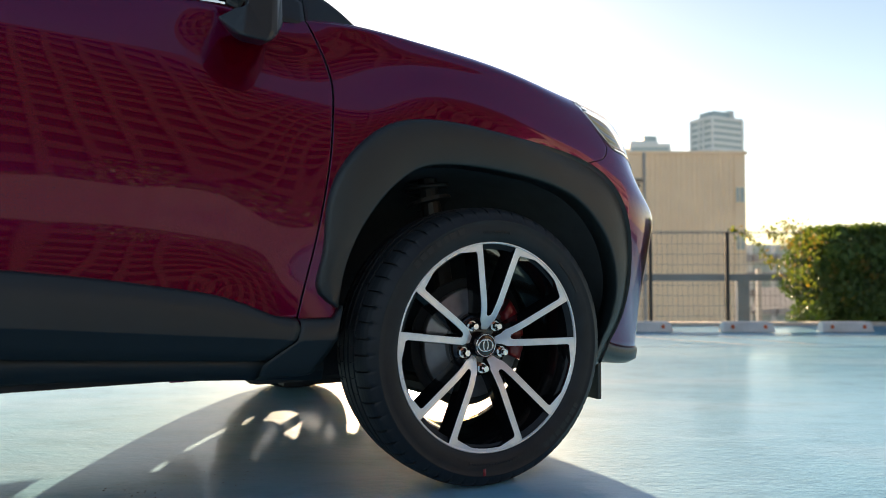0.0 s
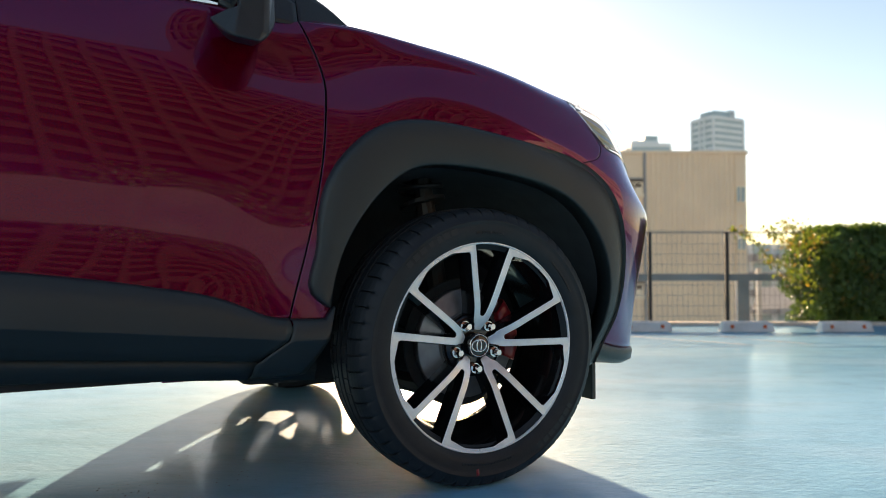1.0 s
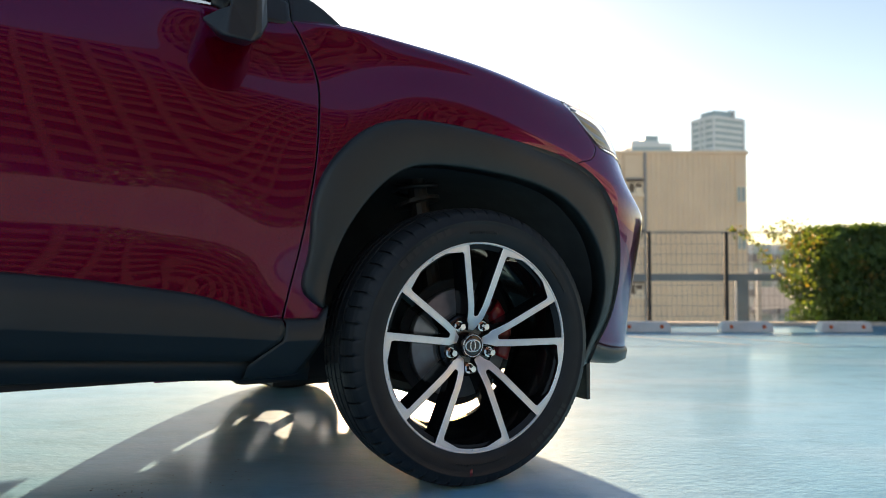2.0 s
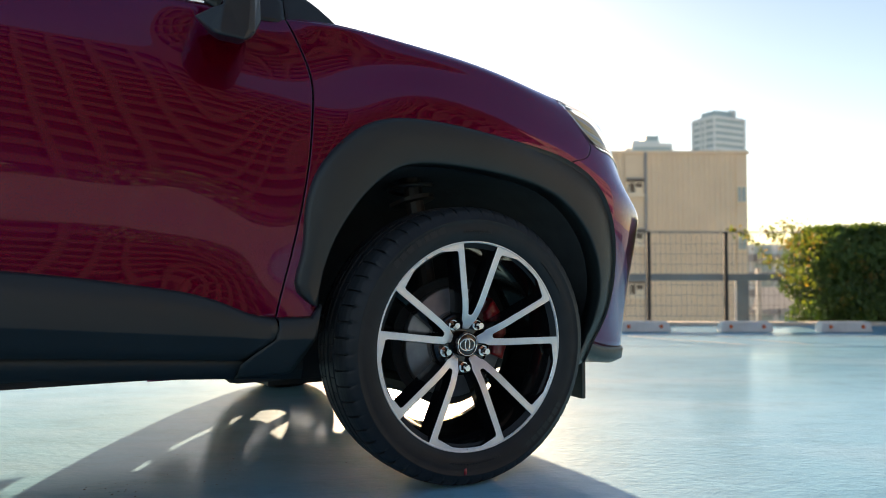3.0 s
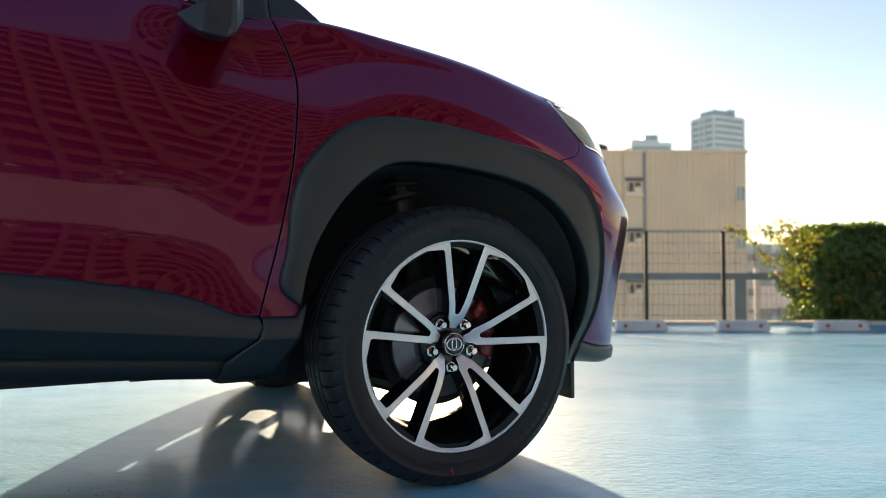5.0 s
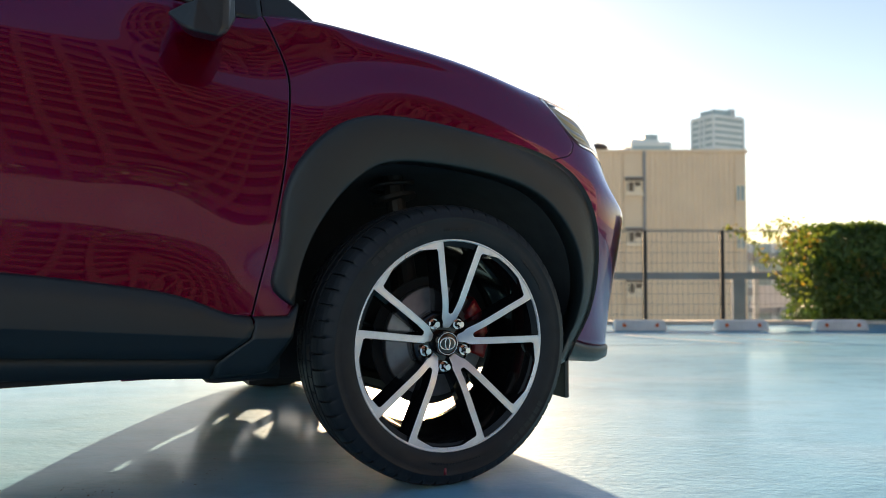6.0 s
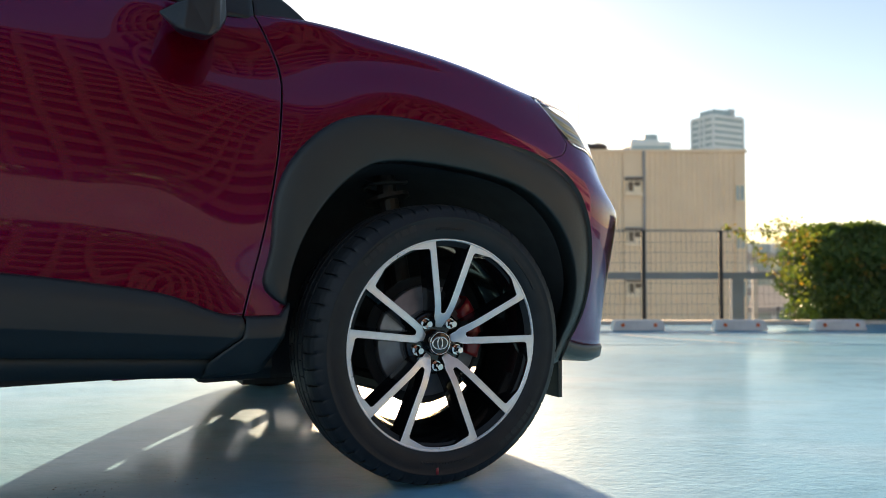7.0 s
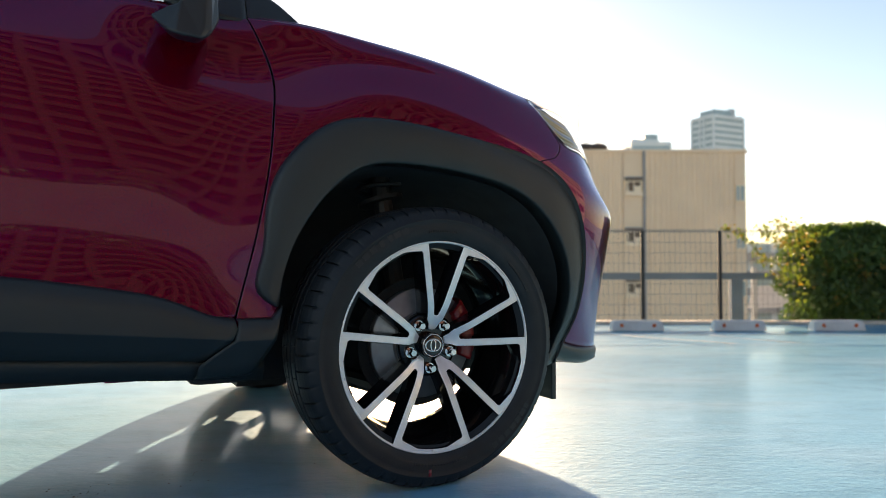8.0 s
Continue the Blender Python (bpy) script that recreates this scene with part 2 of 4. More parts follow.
# how far inward each row of the skin lies, from sill to bonnet
RD = []
RD.append(nspline(ST, (0.002, 0.002, 0.002, 0.002, 0.002, 0.002, 0.002, 0.002, 0.002, 0.002, 0.008, 0.018, 0.02, 0.01, 0.02, 0.035, 0.06, 0.06, 0.055, 0.055, 0.055, 0.055, 0.055)))     # sill edge
RD.append(nspline(ST, (0.0045, 0.0045, 0.0045, 0.0045, 0.0045, 0.0045, 0.0098, 0.0164, 0.0193, 0.0211, 0.019, 0.0262, 0.022, 0.0158, 0.0136, 0.0171, 0.0228, 0.045, 0.05, 0.05, 0.05, 0.05, 0.05)))     # lower flare
RD.append(nspline(ST, (0.018, 0.018, 0.018, 0.018, 0.018, 0.018, 0.0153, 0.0329, 0.042, 0.04, 0.039, 0.0247, 0.0134, 0.0065, 0.0056, 0.0068, 0.0075, 0.022, 0.03, 0.03, 0.03, 0.03, 0.03)))     # ledge above the sill
RD.append(nspline(ST, (0.0165, 0.0165, 0.0165, 0.0165, 0.0165, 0.0165, 0.0183, 0.0371, 0.0455, 0.0424, 0.0365, 0.0216, 0.0122, 0.0082, 0.0045, 0.0011, -0.0042, 0.006, 0.01, 0.01, 0.01, 0.01, 0.01)))     # hollow of the door
RD.append(nspline(ST, (0.006, 0.006, 0.006, 0.006, 0.006, 0.006, 0.0197, 0.0348, 0.0362, 0.0332, 0.0288, 0.0218, 0.014, 0.0181, 0.0066, -0.0023, -0.0096, 0, 0, 0, 0, 0, 0)))     # door middle
RD.append(nspline(ST, (0.008, 0.008, 0.008, 0.008, 0.008, 0.008, 0.0219, 0.0357, 0.0375, 0.0385, 0.0387, 0.0348, 0.0286, 0.0197, 0.0049, -0.0039, -0.0037, 0.002, 0.002, 0.002, 0.002, 0.002, 0.002)))     # waist
RD.append(nspline(ST, (0.017, 0.017, 0.017, 0.017, 0.017, 0.017, 0.0285, 0.0453, 0.0519, 0.0515, 0.0478, 0.046, 0.0427, 0.0296, 0.018, 0.0075, 0.012, 0.034, 0.036, 0.036, 0.036, 0.036, 0.036)))     # shoulder
RD.append(nspline(ST, (0.038, 0.038, 0.038, 0.038, 0.038, 0.038, 0.043, 0.0612, 0.0672, 0.0683, 0.069, 0.0687, 0.0651, 0.0559, 0.0421, 0.0336, 0.0333, 0.056, 0.064, 0.064, 0.064, 0.064, 0.064)))     # upper shoulder
RD.append(nspline(ST, (0.064, 0.064, 0.064, 0.064, 0.064, 0.064, 0.0658, 0.0859, 0.0966, 0.0913, 0.0743, 0.064, 0.0715, 0.0533, 0.0484, 0.0617, 0.0628, 0.08, 0.092, 0.092, 0.092, 0.092, 0.092)))     # belt
RD.append(nspline(ST, (0.12, 0.12, 0.12, 0.12, 0.12, 0.12, 0.12, 0.1199, 0.1216, 0.113, 0.0971, 0.1286, 0.0796, 0.1228, 0.1679, 0.1388, 0.1305, 0.14, 0.16, 0.16, 0.16, 0.16, 0.16)))     # bonnet edge
# and how high
RZ = []
RZ.append(nspline(ST, (0.38, 0.38, 0.38, 0.38, 0.38, 0.38, 0.38, 0.38, 0.38, 0.38, 0.38, 0.38, 0.38, 0.38, 0.38, 0.36, 0.31, 0.29, 0.285, 0.285, 0.285, 0.285, 0.285)))     # sill edge
RZ.append(nspline(ST, (0.455, 0.455, 0.455, 0.455, 0.455, 0.455, 0.455, 0.455, 0.455, 0.455, 0.455, 0.455, 0.48, 0.48, 0.48, 0.46, 0.41, 0.39, 0.37, 0.37, 0.37, 0.37, 0.37)))     # lower flare
RZ.append(nspline(ST, (0.525, 0.525, 0.525, 0.525, 0.525, 0.525, 0.525, 0.525, 0.525, 0.525, 0.525, 0.53, 0.59, 0.62, 0.62, 0.6, 0.53, 0.51, 0.49, 0.49, 0.49, 0.49, 0.49)))     # ledge above the sill
RZ.append(nspline(ST, (0.61, 0.61, 0.61, 0.61, 0.61, 0.61, 0.61, 0.61, 0.61, 0.61, 0.615, 0.625, 0.7, 0.82, 0.8, 0.735, 0.64, 0.61, 0.6, 0.6, 0.6, 0.6, 0.6)))     # hollow of the door
RZ.append(nspline(ST, (0.735, 0.735, 0.735, 0.735, 0.735, 0.735, 0.735, 0.735, 0.735, 0.735, 0.745, 0.755, 0.8, 0.898, 0.868, 0.8, 0.732, 0.69, 0.665, 0.665, 0.665, 0.665, 0.665)))     # door middle
RZ.append(nspline(ST, (0.86, 0.86, 0.86, 0.86, 0.86, 0.86, 0.86, 0.86, 0.858, 0.862, 0.864, 0.862, 0.868, 0.914, 0.882, 0.814, 0.76, 0.718, 0.69, 0.69, 0.69, 0.69, 0.69)))     # waist
RZ.append(nspline(ST, (0.95, 0.95, 0.95, 0.95, 0.95, 0.95, 0.95, 0.95, 0.945, 0.932, 0.918, 0.908, 0.914, 0.955, 0.926, 0.868, 0.82, 0.78, 0.745, 0.745, 0.745, 0.745, 0.745)))     # shoulder
RZ.append(nspline(ST, (1.015, 1.015, 1.015, 1.015, 1.015, 1.015, 1.015, 1.015, 1.012, 1.006, 0.998, 0.992, 0.994, 1.012, 0.984, 0.932, 0.885, 0.85, 0.815, 0.8, 0.8, 0.8, 0.8)))     # upper shoulder
RZ.append(nspline(ST, (1.082, 1.082, 1.082, 1.082, 1.082, 1.082, 1.082, 1.082, 1.083, 1.085, 1.086, 1.087, 1.083, 1.068, 1.034, 0.985, 0.95, 0.925, 0.89, 0.86, 0.86, 0.86, 0.86)))     # belt
RZ.append(nspline(ST, (1.126, 1.126, 1.126, 1.126, 1.126, 1.126, 1.126, 1.126, 1.126, 1.13, 1.13, 1.13, 1.125, 1.101, 1.067, 1.025, 1.01, 0.99, 0.955, 0.915, 0.915, 0.915, 0.915)))     # bonnet edge
RZ.append(nspline(ST, (1.155, 1.155, 1.155, 1.155, 1.155, 1.155, 1.155, 1.155, 1.155, 1.155, 1.155, 1.155, 1.15, 1.131, 1.098, 1.07, 1.06, 1.05, 1.03, 1, 1, 1, 1)))     # centre line
CX = nspline([-4.35, -3.3, -1.0, 0.0, 0.44, 0.68, 1.45], [-2.9, -2.6, -1.0, 0.0, 0.30, 0.42, 0.60])
KNOTS = [0, 0, 0, 0, 1, 2, 3, 4, 5, 6, 7, 8, 8, 8, 8]


def basis(s):
    s = min(max(s, 0.0), 7.999999)
    N = [1.0 if KNOTS[i] <= s < KNOTS[i + 1] else 0.0 for i in range(14)]
    for p in range(1, 4):
        for i in range(14 - p):
            a = (s - KNOTS[i]) / (KNOTS[i + p] - KNOTS[i]) * N[i] if KNOTS[i + p] > KNOTS[i] else 0
            b = (KNOTS[i + p + 1] - s) / (KNOTS[i + p + 1] - KNOTS[i + 1]) * N[i + 1] if KNOTS[i + p + 1] > KNOTS[i + 1] else 0
            N[i] = a + b
    return N[:11]


def rib(t):
    x, y, a = PX(t), PY(t), radians(PD(t))
    pts = [(x - RD[k](t) * math.sin(a), y + RD[k](t) * math.cos(a), RZ[k](t)) for k in range(10)]
    pts.append((CX(t), MID, RZ[10](t)))
    return np.array(pts)


def body(t, s):
    return np.array(basis(s)) @ rib(t)


def row_at(t, z):
    """The row s of the body at which its height is z."""
    lo, hi = 0.0, 7.0
    c = rib(t)
    for _ in range(24):
        m = (lo + hi) / 2
        if np.array(basis(m)) @ c[:, 2] < z:
            lo = m
        else:
            hi = m
    return lo


SAMPLE = np.array([body(t, s) for t in np.linspace(-0.75, 0.75, 120) for s in np.linspace(0, 6.6, 66)])


def side(x, z):
    """How far inward the body's skin lies at x along and z up."""
    d = (SAMPLE[:, 0] - x) ** 2 + (SAMPLE[:, 2] - z) ** 2
    k = np.argsort(d)[:6]
    w = 1 / (d[k] + 1e-6)
    return float((SAMPLE[k, 1] * w).sum() / w.sum())


SEAM = nspline((0.38, 0.413, 0.541, 0.653, 0.767, 0.869, 0.944, 1.011, 1.06, 1.10), (-0.474, -0.468, -0.440, -0.415, -0.396, -0.386, -0.383, -0.401, -0.423, -0.441))


def seam(z):
    return SEAM(z)


def nose_seam(z):
    return float(np.interp(z, [0.28, 0.70, 0.780, 0.797, 0.821, 0.84, 0.868, 0.97, 1.1], [0.27, 0.27, 0.290, 0.310, 0.346, 0.361, 0.374, 0.306, 0.25]))


ARCH_OUT = [(-0.384, 0.436), (-0.425, 0.474), (-0.416, 0.541), (-0.408, 0.639), (-0.386, 0.726), (-0.335, 0.798), (-0.254, 0.856), (-0.191, 0.871), (-0.112, 0.872), (0.01, 0.858),
            (0.146, 0.836), (0.275, 0.806), (0.36, 0.761), (0.42, 0.69), (0.454, 0.597), (0.462, 0.487), (0.442, 0.377), (0.383, 0.265)]
ARCH_IN = [(-0.378, 0.440), (-0.368, 0.50), (-0.353, 0.554), (-0.308, 0.642), (-0.254, 0.708), (-0.184, 0.756), (-0.112, 0.767), (-0.02, 0.764), (0.11, 0.748), (0.237, 0.709),
           (0.330, 0.632), (0.388, 0.52), (0.396, 0.41), (0.366, 0.319), (0.326, 0.258)]
OUTER, INNER = polyline(ARCH_OUT, 72), polyline(ARCH_IN, 72)
ARCH_CUT = [tuple(p) for p in (OUTER * 0.45 + INNER * 0.55)] + [(0.30, 0.10), (-0.39, 0.10)]


def inside(x, z, poly):
    c = False
    for i in range(len(poly)):
        (x0, z0), (x1, z1) = poly[i - 1], poly[i]
        if (z0 > z) != (z1 > z) and x < (x1 - x0) * (z - z0) / (z1 - z0) + x0:
            c = not c
    return c


def flipped(v):
    return [(x, 2 * MID - y, z) for x, y, z in v]


def pair_panel(name, verts, faces, mats, parent=car, thick=0.003, label=""):
    """A panel of the right side and its mirror image on the left."""
    a = solid(put(name, mesh_of(name, verts, faces, [mats, LINER]), parent, None, label), thick)
    b = solid(put(name, mesh_of(name, flipped(verts), [f[::-1] for f in faces], [mats, LINER]), parent, None, label), thick)
    # red panels get dark rims: shade of the shut gaps put into the colour
    if mats is PAINT:
        for ob in (a, b):
            ob.modifiers["thickness"].material_offset_rim = 1
    return a, b


def spread(n):
    """n fractions from 0 to 1, crowded at both ends."""
    return [0.0, 0.0015, 0.004] + list(np.linspace(0.01, 0.99, n - 6)) + [0.996, 0.9985, 1.0]


def skin(t0, t1, s0, s1, n, m, keep=None):
    """A patch of the body between t0(s) and t1(s)."""
    cols = spread(n)
    verts, faces = [], []
    for i in range(n):
        for j in range(m):
            s = s0 + (s1 - s0) * j / (m - 1)
            z = float(np.array(basis(s)) @ RIB_Z)
            a, b = (f(z) if callable(f) else f for f in (t0, t1))
            verts.append(body(a + (b - a) * cols[i], s))
    for f in grid_faces(n, m):
        c = sum(verts[k] for k in f) / 4
        if keep is None or keep(c):
            faces.append(f)
    return verts, faces


RIB_Z = rib(-0.4)[:, 2]
pair_panel("front_door", *skin(-1.40, lambda z: seam(z) - 0.0022, 0.12, 7.5, 70, 84), PAINT, label="glossy dark red front door")
pair_panel("rear_door", *skin(-2.25, -1.405, 0.35, 7.5, 30, 48), PAINT)
pair_panel("rear_quarter", *skin(-4.35, -2.255, 0.35, 8, 50, 48, lambda c: (c[0] + 2.56) ** 2 + (c[2] - 0.33) ** 2 > 0.40 ** 2), PAINT)
RIB_Z = rib(0.2)[:, 2]
arch_ok = lambda c: c[1] > 0.3 or not inside(c[0], c[2], ARCH_CUT)
lamp_low = nspline([0.28, 0.305, 0.34, 0.377, 0.45, 0.55, 0.70, 0.80], [1.0, 0.970, 0.919, 0.868, 0.846, 0.826, 0.803, 0.79])
lamp_top = nspline([0.28, 0.305, 0.36, 0.45, 0.55, 0.70, 0.80], [0.975, 0.980, 0.987, 0.978, 0.957, 0.908, 0.87])
LAMP_T = [0.305 + 0.035 * i for i in range(15)]
LAMP = [(PX(t), lamp_low(t) - 0.002) for t in LAMP_T] + [(PX(t), lamp_top(t) + 0.002) for t in LAMP_T[::-1]]


def fender_t0(s):
    return seam(float(np.array(basis(s)) @ rib(-0.4)[:, 2])) + 0.0022


def fender_t1(s):
    return nose_seam(float(np.array(basis(s)) @ rib(0.33)[:, 2])) - 0.0015


def patch(t0, t1, s0, s1, n, m, keep=None):
    cols = spread(n)
    verts, faces = [], []
    for i in range(n):
        for j in range(m):
            s = s0 + (s1 - s0) * j / (m - 1)
            a, b = t0(s), t1(s)
            verts.append(body(a + (b - a) * cols[i], s))
    for f in grid_faces(n, m):
        if keep is None or keep(sum(verts[k] for k in f) / 4):
            faces.append(f)
    return verts, faces


S_HOOD = 7.15
lamp_ok = lambda c: not (c[2] > 0.76 and inside(c[0], c[2], LAMP))
pair_panel("front_wing", *patch(fender_t0, fender_t1, 0, S_HOOD, 110, 120, arch_ok), PAINT, label="glossy dark red front wing")
pair_panel("front_bumper", *patch(lambda s: fender_t1(s) + 0.003, lambda s: 1.45, 0, S_HOOD, 120, 90, lambda c: arch_ok(c) and lamp_ok(c)), PAINT)
hv, hf = patch(lambda s: -0.43, lambda s: 1.45, S_HOOD + 0.015, 8.0, 90, 20, lamp_ok)
pair_panel("bonnet", hv, hf, PAINT)


# flared arch cladding over the wheel openings
def arch_mesh(outer, inner, depth):
    prof = [(-0.02, 0.012), (0.0, -0.003), (0.02, -0.0105), (0.06, -0.0155), (0.13, -0.0180), (0.5, -0.0165), (0.93, -0.0105), (0.972, -0.0090), (0.992, -0.0065), (1.0, -0.002), (1.0, 0.045)]
    verts = []
    for (xo, zo), (xi, zi) in zip(outer, inner):
        for f, d in prof:
            x, z = xo + (xi - xo) * f, zo + (zi - zo) * f
            q = min(max((x - 0.02) / 0.28, 0), 1)
            turn = -0.024 * q * q * (3 - 2 * q) * (f - 0.72) if f > 0.05 else 0.0
            verts.append((x, depth(x, z) + d + turn, z))
    return verts, grid_faces(len(outer), len(prof), True)


av, af = arch_mesh(OUTER, INNER, side)
pair_panel("arch_cladding", av, af, CLAD, label="unpainted black plastic wheel arch flare")

# sills and lower door cladding
def strip(x0, x1, rows, n=40, flip=False):
    """A long strip: rows of (depth, height) functions of x."""
    verts = []
    for i in range(n):
        x = x0 + (x1 - x0) * i / (n - 1)
        for d, z in rows:
            verts.append((x, (d(x) if callable(d) else d) + PY(x), z(x) if callable(z) else z))
    return verts, grid_faces(n, len(rows), flip)


clad_top = nspline([-2.3, -1.5, -1.011, -0.922, -0.827, -0.727, -0.619, -0.563, -0.516, -0.472, -0.39], [0.56, 0.54, 0.515, 0.506, 0.495, 0.480, 0.459, 0.438, 0.419, 0.413, 0.410])
crease = lambda x: 0.372 - (x + 0.48) * 0.087
low = lambda x: 0.329 - (x + 0.53) * 0.06
DOOR_ROWS = [(0.055, lambda x: clad_top(x) + 0.001), (0.002, lambda x: clad_top(x)), (-0.009, lambda x: clad_top(x) - 0.006), (-0.0115, lambda x: (clad_top(x) + crease(x)) / 2),
             (-0.0125, lambda x: crease(x) + 0.0012), (-0.0124, lambda x: crease(x) - 0.0004), (-0.0115, lambda x: crease(x) - 0.0016), (0.004, lambda x: (crease(x) + low(x)) / 2), (0.020, lambda x: low(x) + 0.003), (0.060, low)]
dv, df = strip(-1.40, -0.474, DOOR_ROWS, 60)
for k in range(len(DOOR_ROWS)):                     # the leading edge leans back below the crease
    for i in range(60):
        x, y, z = dv[i * len(DOOR_ROWS) + k]
        cut = float(np.interp(z, [0.325, 0.372, 0.382, 0.413], [-0.535, -0.478, -0.466, -0.474]))
        dv[i * len(DOOR_ROWS) + k] = (-1.40 + (x + 1.40) * (cut + 1.40) / (-0.474 + 1.40), y, z)
pair_panel("door_cladding", dv, df, CLAD, label="black plastic cladding along the door foot")
pair_panel("door_cladding", *strip(-2.25, -1.405, DOOR_ROWS, 30), CLAD)
WING_ROWS = [(0.014, 0.412), (0.001, 0.411), (-0.008, 0.405), (-0.010, 0.3705), (-0.0099, 0.369), (-0.009, 0.3675), (0.005, 0.340), (0.018, 0.318), (0.030, 0.296), (0.06, 0.285)]
wv, wf = strip(-0.468, -0.375, WING_ROWS, 10)
for i in range(10):
    for k, (d, z) in enumerate(WING_ROWS):
        x0 = float(np.interp(z, [0.285, 0.318, 0.33, 0.372, 0.382, 0.412], [-0.545, -0.540, -0.527, -0.471, -0.461, -0.468]))
        x1 = float(np.interp(z, [0.277, 0.313, 0.36, 0.412], [-0.440, -0.415, -0.390, -0.370]))
        x = x0 + (x1 - x0) * i / 9
        lift = 0.028 * max(0, i - 7) / 2 if k < 3 else 0.0
        wv[i * len(WING_ROWS) + k] = (x, d + PY(x) + 0.008 * (i / 9) ** 4, z + lift)
pair_panel("wing_cladding", wv, wf, CLAD)
SILL_ROWS = [(0.080, lambda x: low(x) + 0.03), (0.048, lambda x: low(x) - 0.004), (0.046, lambda x: low(x) - 0.020), (0.052, lambda x: low(x) - 0.026), (0.06, lambda x: low(x) - 0.045),
             (0.10, lambda x: 0.301), (0.26, 0.305)]
sill_v, sill_f = strip(-2.20, -0.40, SILL_ROWS, 30)
solid(put("sill", mesh_of("sill", sill_v, sill_f, CLAD), car), 0.003)
solid(put("sill", mesh_of("sill", flipped([(x, y, max(z, 0.325)) for x, y, z in sill_v]), [f[::-1] for f in sill_f], CLAD), car), 0.003)
# lip under the bumper
lv = []
for i in range(40):
    t = 0.30 + (1.45 - 0.30) * i / 39
    p, q = body(t, 0.0), np.array([PX(t), PY(t), 0])
    n = np.array([math.sin(radians(PD(t))), -math.cos(radians(PD(t))), 0])
    for d, z in ((-0.02, 0.008), (0.002, 0.004), (0.006, -0.006), (0.002, -0.03), (-0.02, -0.042), (-0.30, -0.05)):
        lv.append(tuple(p + n * d + np.array([0, 0, z])))
lip_keep = [f for f in grid_faces(40, 6, True) if arch_ok(sum(np.array(lv[k]) for k in f) / 4)]
pair_panel("bumper_lip", lv, lip_keep, CLAD)

# underbody, closing panels and wheel housings
bm = bmesh.new()
box(bm, -3.05, 0.24, 0.33, -0.47, 2 * MID - 0.24, 0.38, 0.01)
part("underbody", bm, UNDER, car)
bm = bmesh.new()
box(bm, -0.42, 0.46, 0.212, 0.60, 2 * MID - 0.46, 0.90, 0.01)
part("engine_bay", bm, LINER, car)
bm = bmesh.new()
box(bm, -0.37, 0.50, 0.193, 0.58, 2 * MID - 0.50, 0.208, 0.003)
part("undertray", bm, UNDER, car)
hv = []
for x, z in INNER:                                  # from the lip of the arch to a drum round the tyre
    a = math.atan2(z - 0.334, x)
    y = side(min(x, 0.45), z)
    cx_, cz_ = 0.418 * math.cos(a), max(0.334 + 0.43 * math.sin(a), 0.255)
    hv += [(x, y + 0.012, z), (x * 1.005, y + 0.030, z + 0.003), (cx_, y + 0.075, max(z, cz_)), (cx_, 0.36, cz_), (0.0, 0.37, max(0.334, cz_ - 0.2))]
pair_panel("wheel_housing", hv, grid_faces(len(INNER), 5, True), LINER)


# ---- wheels: x forward, y inward, z up about the hub ----
def lathe(profile, n, jitter=None):
    """Turns (radius, y) about the y axis."""
    verts = []
    for i in range(n):
        a = 2 * math.pi * i / n
        for k, (r, y) in enumerate(profile):
            q = r + (jitter(i, k) if jitter else 0.0)
            verts.append((q * math.cos(a), y, q * math.sin(a)))
    return verts


def tyre_mesh():
    # sidewall, shoulder and tread with four long grooves and cross cuts in the shoulders
    prof = [(0.236, 0.014), (0.250, 0.002), (0.256, -0.003), (0.262, -0.008), (0.275, -0.0125), (0.290, -0.014), (0.3005, -0.013), (0.302, -0.0145), (0.3055, -0.0145), (0.307, -0.0115),
            (0.316, -0.006), (0.3235, 0.001), (0.3285, 0.010), (0.3315, 0.020), (0.3335, 0.032), (0.3340, 0.0465), (0.3275, 0.047), (0.3275, 0.0535), (0.3348, 0.054), (0.3355, 0.0765), (0.3290, 0.077), (0.3290, 0.0855),
            (0.336, 0.086), (0.336, 0.104), (0.3290, 0.1045), (0.3290, 0.113), (0.3355, 0.1135), (0.3348, 0.136), (0.3275, 0.1365), (0.3275, 0.143), (0.3340, 0.1435), (0.332, 0.160), (0.3285, 0.176), (0.319, 0.188),
            (0.300, 0.198), (0.275, 0.199), (0.250, 0.190), (0.236, 0.176)]
    pitches = 58
    marks = (0.0, 0.010, 0.125, 0.135, 0.34, 0.50, 0.508, 0.56, 0.568, 0.80)
    seg = len(marks)
    verts = []
    for q in range(pitches):
        for i, f in enumerate(marks):
            for k, (r, y) in enumerate(prof):
                cut = 0.0
                lag = 0.0
                if i in (1, 2) and 11 <= k <= 15:
                    cut = 0.0085 if k > 11 else 0.005
                if i in (1, 2) and 30 <= k <= 32:
                    cut = 0.005
                if i in (6, 7) and k in (18, 19, 26, 27):
                    cut = 0.004
                if 11 <= k <= 29:
                    lag = 0.35 * (k - 11) / 18
                a = 2 * math.pi * (q + f + lag) / pitches
                q_ = (r - cut) * (1.012 if r > 0.31 else 1.0)
                verts.append((q_ * math.cos(a), y, max(q_ * math.sin(a), -0.334)))
    n = pitches * seg
    fs = grid_faces(n, len(prof), True, True)
    me = mesh_of("tyre", verts, fs, RUBBER)
    for i, pl in enumerate(me.polygons):
        if 11 <= i % (len(prof) - 1) <= 33:
            pl.use_smooth = False
    return me


def dish(r):
    return 0.030 * max(0.0, 1 - r / 0.24) + 0.0155 * (max(0.0, 0.112 - r) / 0.06) ** 1.6


